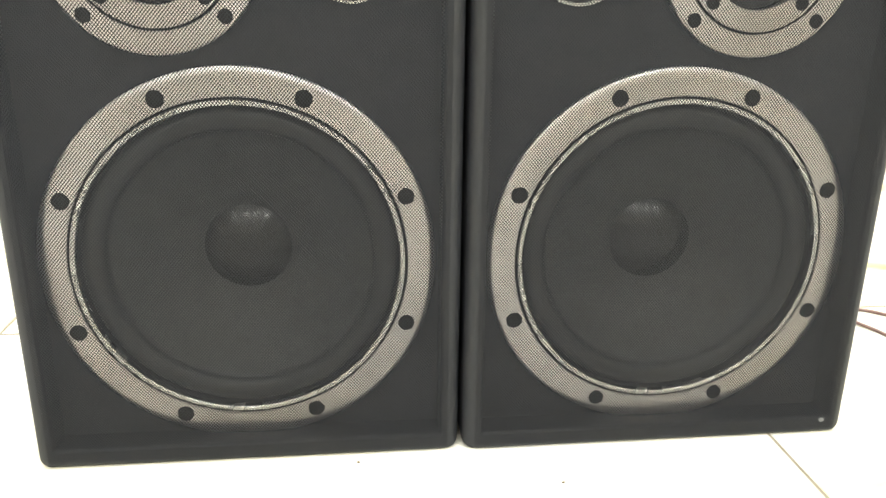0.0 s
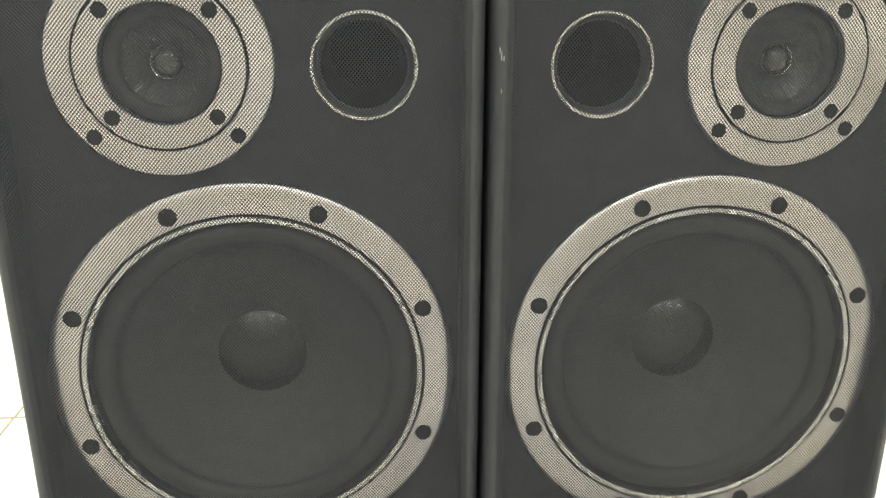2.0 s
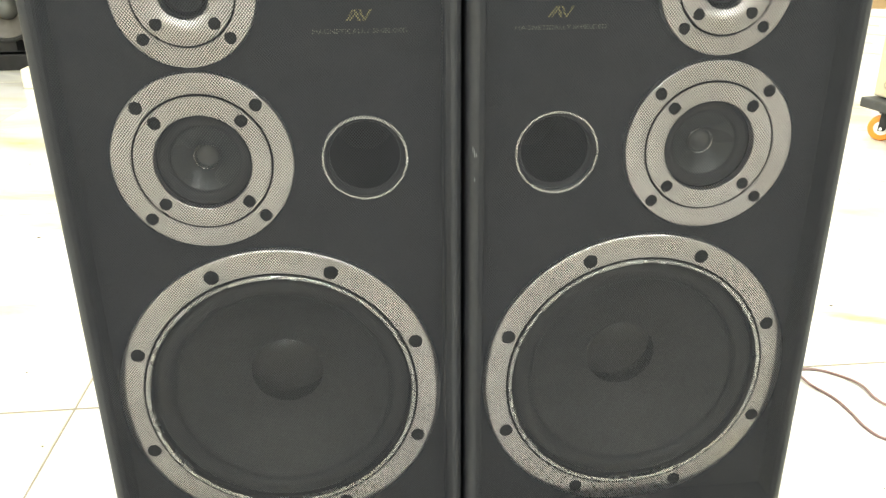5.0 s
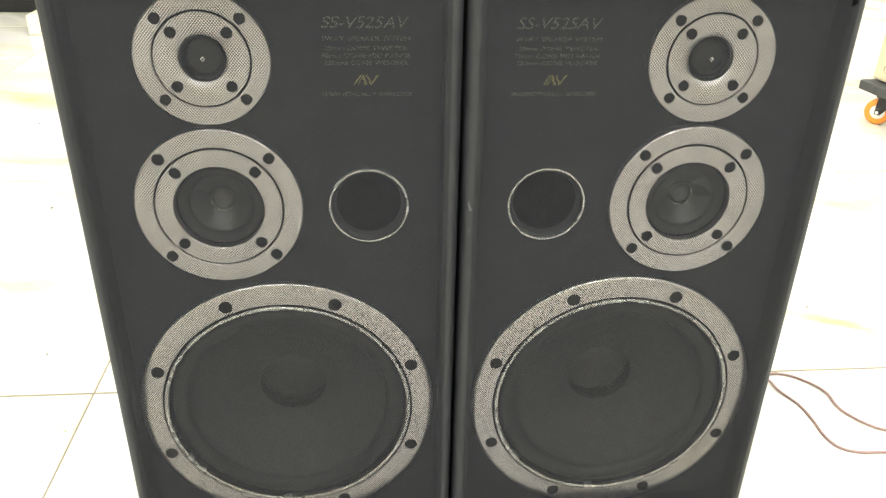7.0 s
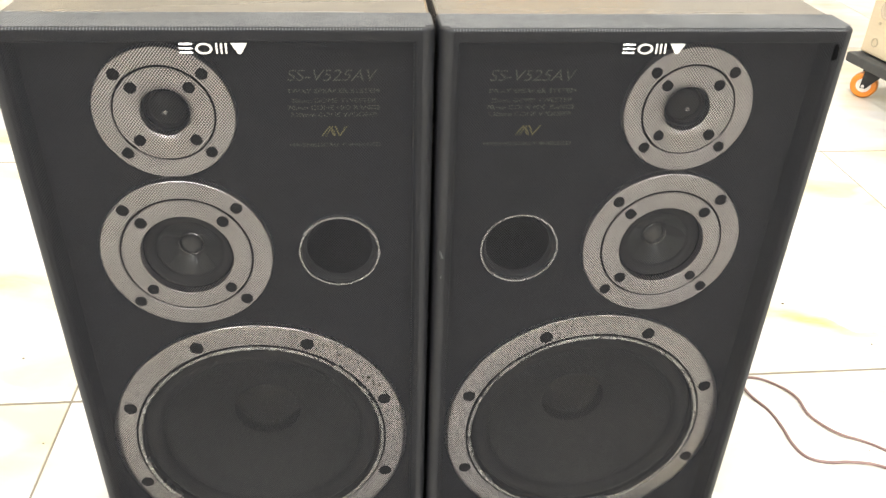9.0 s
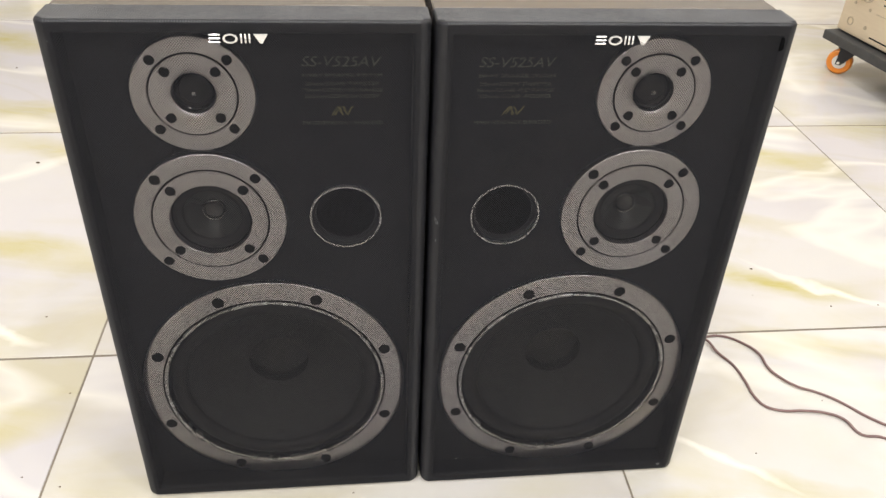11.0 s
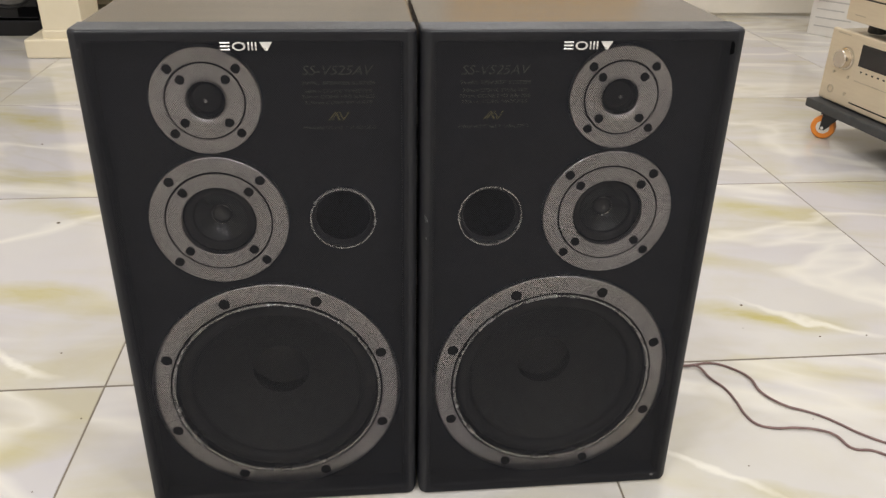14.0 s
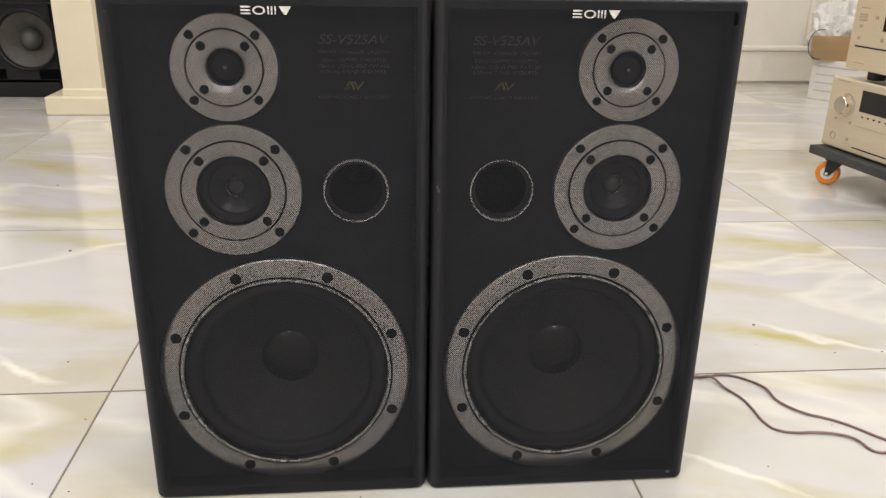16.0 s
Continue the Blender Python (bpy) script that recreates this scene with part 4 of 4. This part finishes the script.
def crumpled(name, label, category, centre, size, seed, material):
    bm = bmesh.new()
    bmesh.ops.create_icosphere(bm, subdivisions=5, radius=1.0)
    off = Vector((seed * 3.1, seed * 1.7, 0))
    for v in bm.verts:
        p = v.co.copy()
        q = 1 + 0.45 * noise.noise(p * 1.6 + off) + 0.30 * abs(noise.noise(p * 3.4 + off)) + 0.11 * abs(noise.noise(p * 7 + off)) + 0.03 * abs(noise.noise(p * 17 + off))
        v.co = Vector((p.x * size[0] * q, p.y * size[1] * q, max(-size[2] * 0.8, p.z * size[2] * q)))
    low = min(v.co.z for v in bm.verts)
    for v in bm.verts:
        v.co += Vector((centre[0], centre[1], centre[2] - low))
    return tagged(mesh_object(name, bm, material, True), label, category)


white_carton()
open_box()
crumpled("plastic_bag", "crumpled translucent plastic bag stuffed into the cardboard box", "plastic bag", (1.735, 2.29, 0.158), (0.075, 0.07, 0.10), 2, M["film"])
crumpled("plastic_bag", "crumpled white plastic bag on top of the boxes", "plastic bag", (1.85, 2.24, 0.158), (0.08, 0.07, 0.12), 5, M["film"])
loop = [(1.668, 2.215, 0.262), (1.632, 2.215, 0.255), (1.612, 2.212, 0.222), (1.613, 2.210, 0.186), (1.636, 2.212, 0.160), (1.668, 2.218, 0.1535)]
tagged(tube(loop, 0.0016, "cord", M["fork"]), "thin black cord looped beside the cardboard box", "cord")


# ---- far loudspeaker by the column ----
def far_speaker():
    s = thing("subwoofer", "black floor loudspeaker with a grey cone, standing behind the column", "speaker", at=pose(-1.17, 2.26, 0))
    shell = box(-0.19, 0.082, 0.012, 0.33, 0.0, 0.62, 0.004)
    bmesh.ops.delete(shell, geom=[f for f in shell.faces if f.normal.y < -0.9 and f.calc_area() > 0.05], context="FACES_ONLY")
    bmesh.ops.solidify(shell, geom=shell.faces[:], thickness=0.015)
    part("cabinet", shell, M["black_box"], s)
    part("front_board", plate_with_holes(-0.186, 0.078, 0.06, 0.616, 0.0, [(-0.002 - 0.012, 0.195, 0.098)]), M["black_box"], s)
    part("front_rim", box(-0.19, 0.082, -0.002, 0.012, 0.598, 0.62, 0.003), M["black_box"], s)
    d = part("driver", lathe([(0.106, 0.0), (0.106, -0.006), (0.1, -0.010), (0.094, -0.006), (0.092, 0.004)], (-0.012, 0.195), 64), M["black_box"], s, "black rubber surround", True)
    part("cone", lathe([(0.092, 0.004), (0.07, 0.020), (0.046, 0.040), (0.028, 0.054)], (-0.012, 0.195), 64), M["grey_cone"], d, "grey paper cone", True)
    part("dust_cap", lathe([(0.037, 0.047), (0.036, 0.036), (0.031, 0.024), (0.021, 0.015), (0.010, 0.011), (0, 0.010)], (-0.012, 0.195), 40), M["grey_cap"], d, "rounded grey dust cap", True)
    part("ledge", box(-0.19, 0.082, -0.010, 0.012, 0.312, 0.322, 0.003), M["black_box"], s)
    part("base_bar", box(-0.19, 0.082, -0.004, 0.012, 0.0, 0.052, 0.004), M["black_box"], s)
    # each vent is a solid block painted with the shade of an opening
    for x in (-0.13, 0.048):
        part("slot", box(x - 0.035, x + 0.035, -0.0015, 0.010, 0.062, 0.098, 0.003), M["hollow_shade"], s, "vent opening, its shade painted as a black block")
    return s


far_speaker()


# ---- display shelf and yellow cabinet along the far wall ----
def shelf_unit():
    s = thing("display_shelf", "cream painted display shelf holding packets and jars", "shelf")
    x0, x1, y0, y1, top = -1.04, 0.285, 2.20, 2.60, 1.25
    part("back_panel", box(x0 + 0.018, x1, y1 - 0.012, y1, 0.0, top), M["cream_wood"], s)
    part("side_panel", box(x0, x0 + 0.018, y0, y1, 0.0, top, 0.002), M["cream_wood"], s)
    part("post", box(0.124, 0.146, y0 - 0.004, y1 - 0.014, 0.0, top, 0.002), M["cream_wood"], s)
    part("door", box(0.150, x1, y0, y0 + 0.02, 0.0, top, 0.002), M["cream_wood"], s, "closed cream door")
    for z in (0.03, 0.178):
        part("shelf_board", box(x0 + 0.018, 0.122, y0 + 0.004, y1 - 0.014, z, z + 0.018, 0.002), M["cream_wood"], s)
    return s


def packet(x0, x1, y, z0, z1, material, label, name="packet"):
    p = thing(name, label, "packet", at=pose((x0 + x1) / 2, y, z0))
    half = (x1 - x0) / 2
    part("carton_body", box(-half, half, 0, 0.07, 0, z1 - z0, 0.003), M[material], p)
    for q in (-0.5, 0.1, 0.62):
        part("print_bar", box(half * q - 0.003, half * q + 0.003, -0.001, 0.002, (z1 - z0) * 0.25, (z1 - z0) * 0.8), M["dark_red"] if material == "red" else M["brown"], p)
    return p


def jar(x, y, z, r, h, body_mat, lid_mat, label, band=None):
    j = thing("jar", label, "jar", at=pose(x, y, z))
    part("body", spin([(0, 0), (r * 0.72, 0), (r * 0.92, h * 0.10), (r, h * 0.3), (r, h * 0.72), (r * 0.86, h * 0.84), (0, h * 0.84)], (0, 0), 40), M[body_mat], j, smooth=True)
    part("lid", spin([(0, h * 0.84), (r * 0.88, h * 0.84), (r * 0.88, h * 0.98), (r * 0.84, h), (0, h)], (0, 0), 40), M[lid_mat], j, smooth=True)
    if band:
        part("label_band", spin([(r * 1.004, h * 0.50), (r * 1.004, h * 0.72)], (0, 0), 40), M[band], j, smooth=True)
    return j


shelf_unit()
packet(-0.478, -0.425, 2.23, 0.196, 0.40, "red", "tall red printed packet standing on the shelf")
packet(-0.423, -0.378, 2.25, 0.196, 0.38, "red", "tall red printed packet standing on the shelf")
packet(-0.372, -0.325, 2.23, 0.196, 0.37, "ochre", "ochre packet standing on the shelf")
jar(-0.262, 2.27, 0.196, 0.052, 0.23, "brown", "dark_red", "round brown jar with a dark red lid on the shelf")
jar(-0.165, 2.30, 0.196, 0.032, 0.19, "bottle", "lamp_rim", "clear glass jar with a white lid on the shelf")
jar(0.056, 2.285, 0.196, 0.074, 0.24, "honey", "lamp_rim", "round jar of glossy golden yellow contents on the shelf")
jar(-0.560, 2.25, 0.196, 0.019, 0.100, "lemon", "red", "small yellow bottle with a red cap on the shelf")
crumpled("plastic_bag", "white and pink crumpled plastic bag on the shelf", "plastic bag", (-0.745, 2.30, 0.196), (0.085, 0.06, 0.085), 9, M["pale_bag"])


def yellow_cabinet():
    c = thing("cabinet", "amber yellow laminate cabinet with two closed doors", "cabinet")
    part("body", box(0.306, 0.982, 2.216, 2.60, 0.0, 0.95, 0.003), M["yellow"], c)
    part("door", box(0.308, 0.6455, 2.198, 2.2155, 0.03, 0.948, 0.002), M["yellow"], c)
    part("door", box(0.6485, 0.980, 2.198, 2.2155, 0.03, 0.948, 0.002), M["yellow"], c)
    return c


yellow_cabinet()


# ---- crumbs on the floor ----
def crumb(x, y, size, seed):
    rnd = random.Random(seed)
    bm = bmesh.new()
    bmesh.ops.create_icosphere(bm, subdivisions=2, radius=size)
    for v in bm.verts:
        v.co = Vector((v.co.x * rnd.uniform(0.9, 1.5), v.co.y * rnd.uniform(0.7, 1.1), max(-size * 0.35, v.co.z * 0.5) + size * 0.35))
    ob = tagged(mesh_object("crumb", bm, M["dirt"]), "tiny dark crumb of dirt lying on the tiles", "crumb", "crumbs")
    ob.location = (x, y, 0.0)


for i, (x, y, size) in enumerate(((0.561, 0.342, 0.0019), (0.637, 0.250, 0.0014), (-0.548, 0.702, 0.0026), (-0.412, 0.282, 0.0013), (-0.345, 0.14, 0.0010), (0.418, 0.0, 0.0009),
                                  (-0.024, -0.023, 0.0010), (0.104, -0.057, 0.0010), (-0.36, 0.02, 0.0010), (0.706, 0.249, 0.0012), (0.536, 0.28, 0.0007), (-0.717, 1.128, 0.0018), (-0.319, 0.005, 0.0010), (0.533, 0.074, 0.0008))):
    crumb(x, y, size * 0.95, i)


# ---- floor: grout bed and marble tiles ----
TILE_X, TILE_Y, JOINT, JOINT_Y = 0.598, 0.615, 0.0022, 0.0038
floor = mesh_object("floor", box(ROOM_X0 - 0.12, ROOM_X1 + 0.12, ROOM_Y0 - 0.12, ROOM_Y1 + 0.12, -0.06, -0.0006), M["grout"])
tagged(floor, "polished white marble-look floor tiles with olive-yellow veins and thin joints", "floor", kind="structure")
tile_mesh = None
first_x, first_y = -0.335 - 5 * TILE_X, 0.2035 - 6 * TILE_Y
for ix in range(12):
    for iy in range(11):
        x0, y0 = first_x + ix * TILE_X, first_y + iy * TILE_Y
        if x0 > ROOM_X1 or y0 > ROOM_Y1 or x0 + TILE_X < ROOM_X0 or y0 + TILE_Y < ROOM_Y0:
            continue
        if tile_mesh is None:
            bm = box(JOINT / 2, TILE_X - JOINT / 2, JOINT_Y / 2, TILE_Y - JOINT_Y / 2, -0.010, 0.0, 0.0006, 1)
            tile = part("tile", bm, M["marble"], floor)
            tile_mesh = tile.data
        else:
            tile = new("tile", tile_mesh)
            tile.parent = floor
        tile.location = (x0, y0, 0.0)
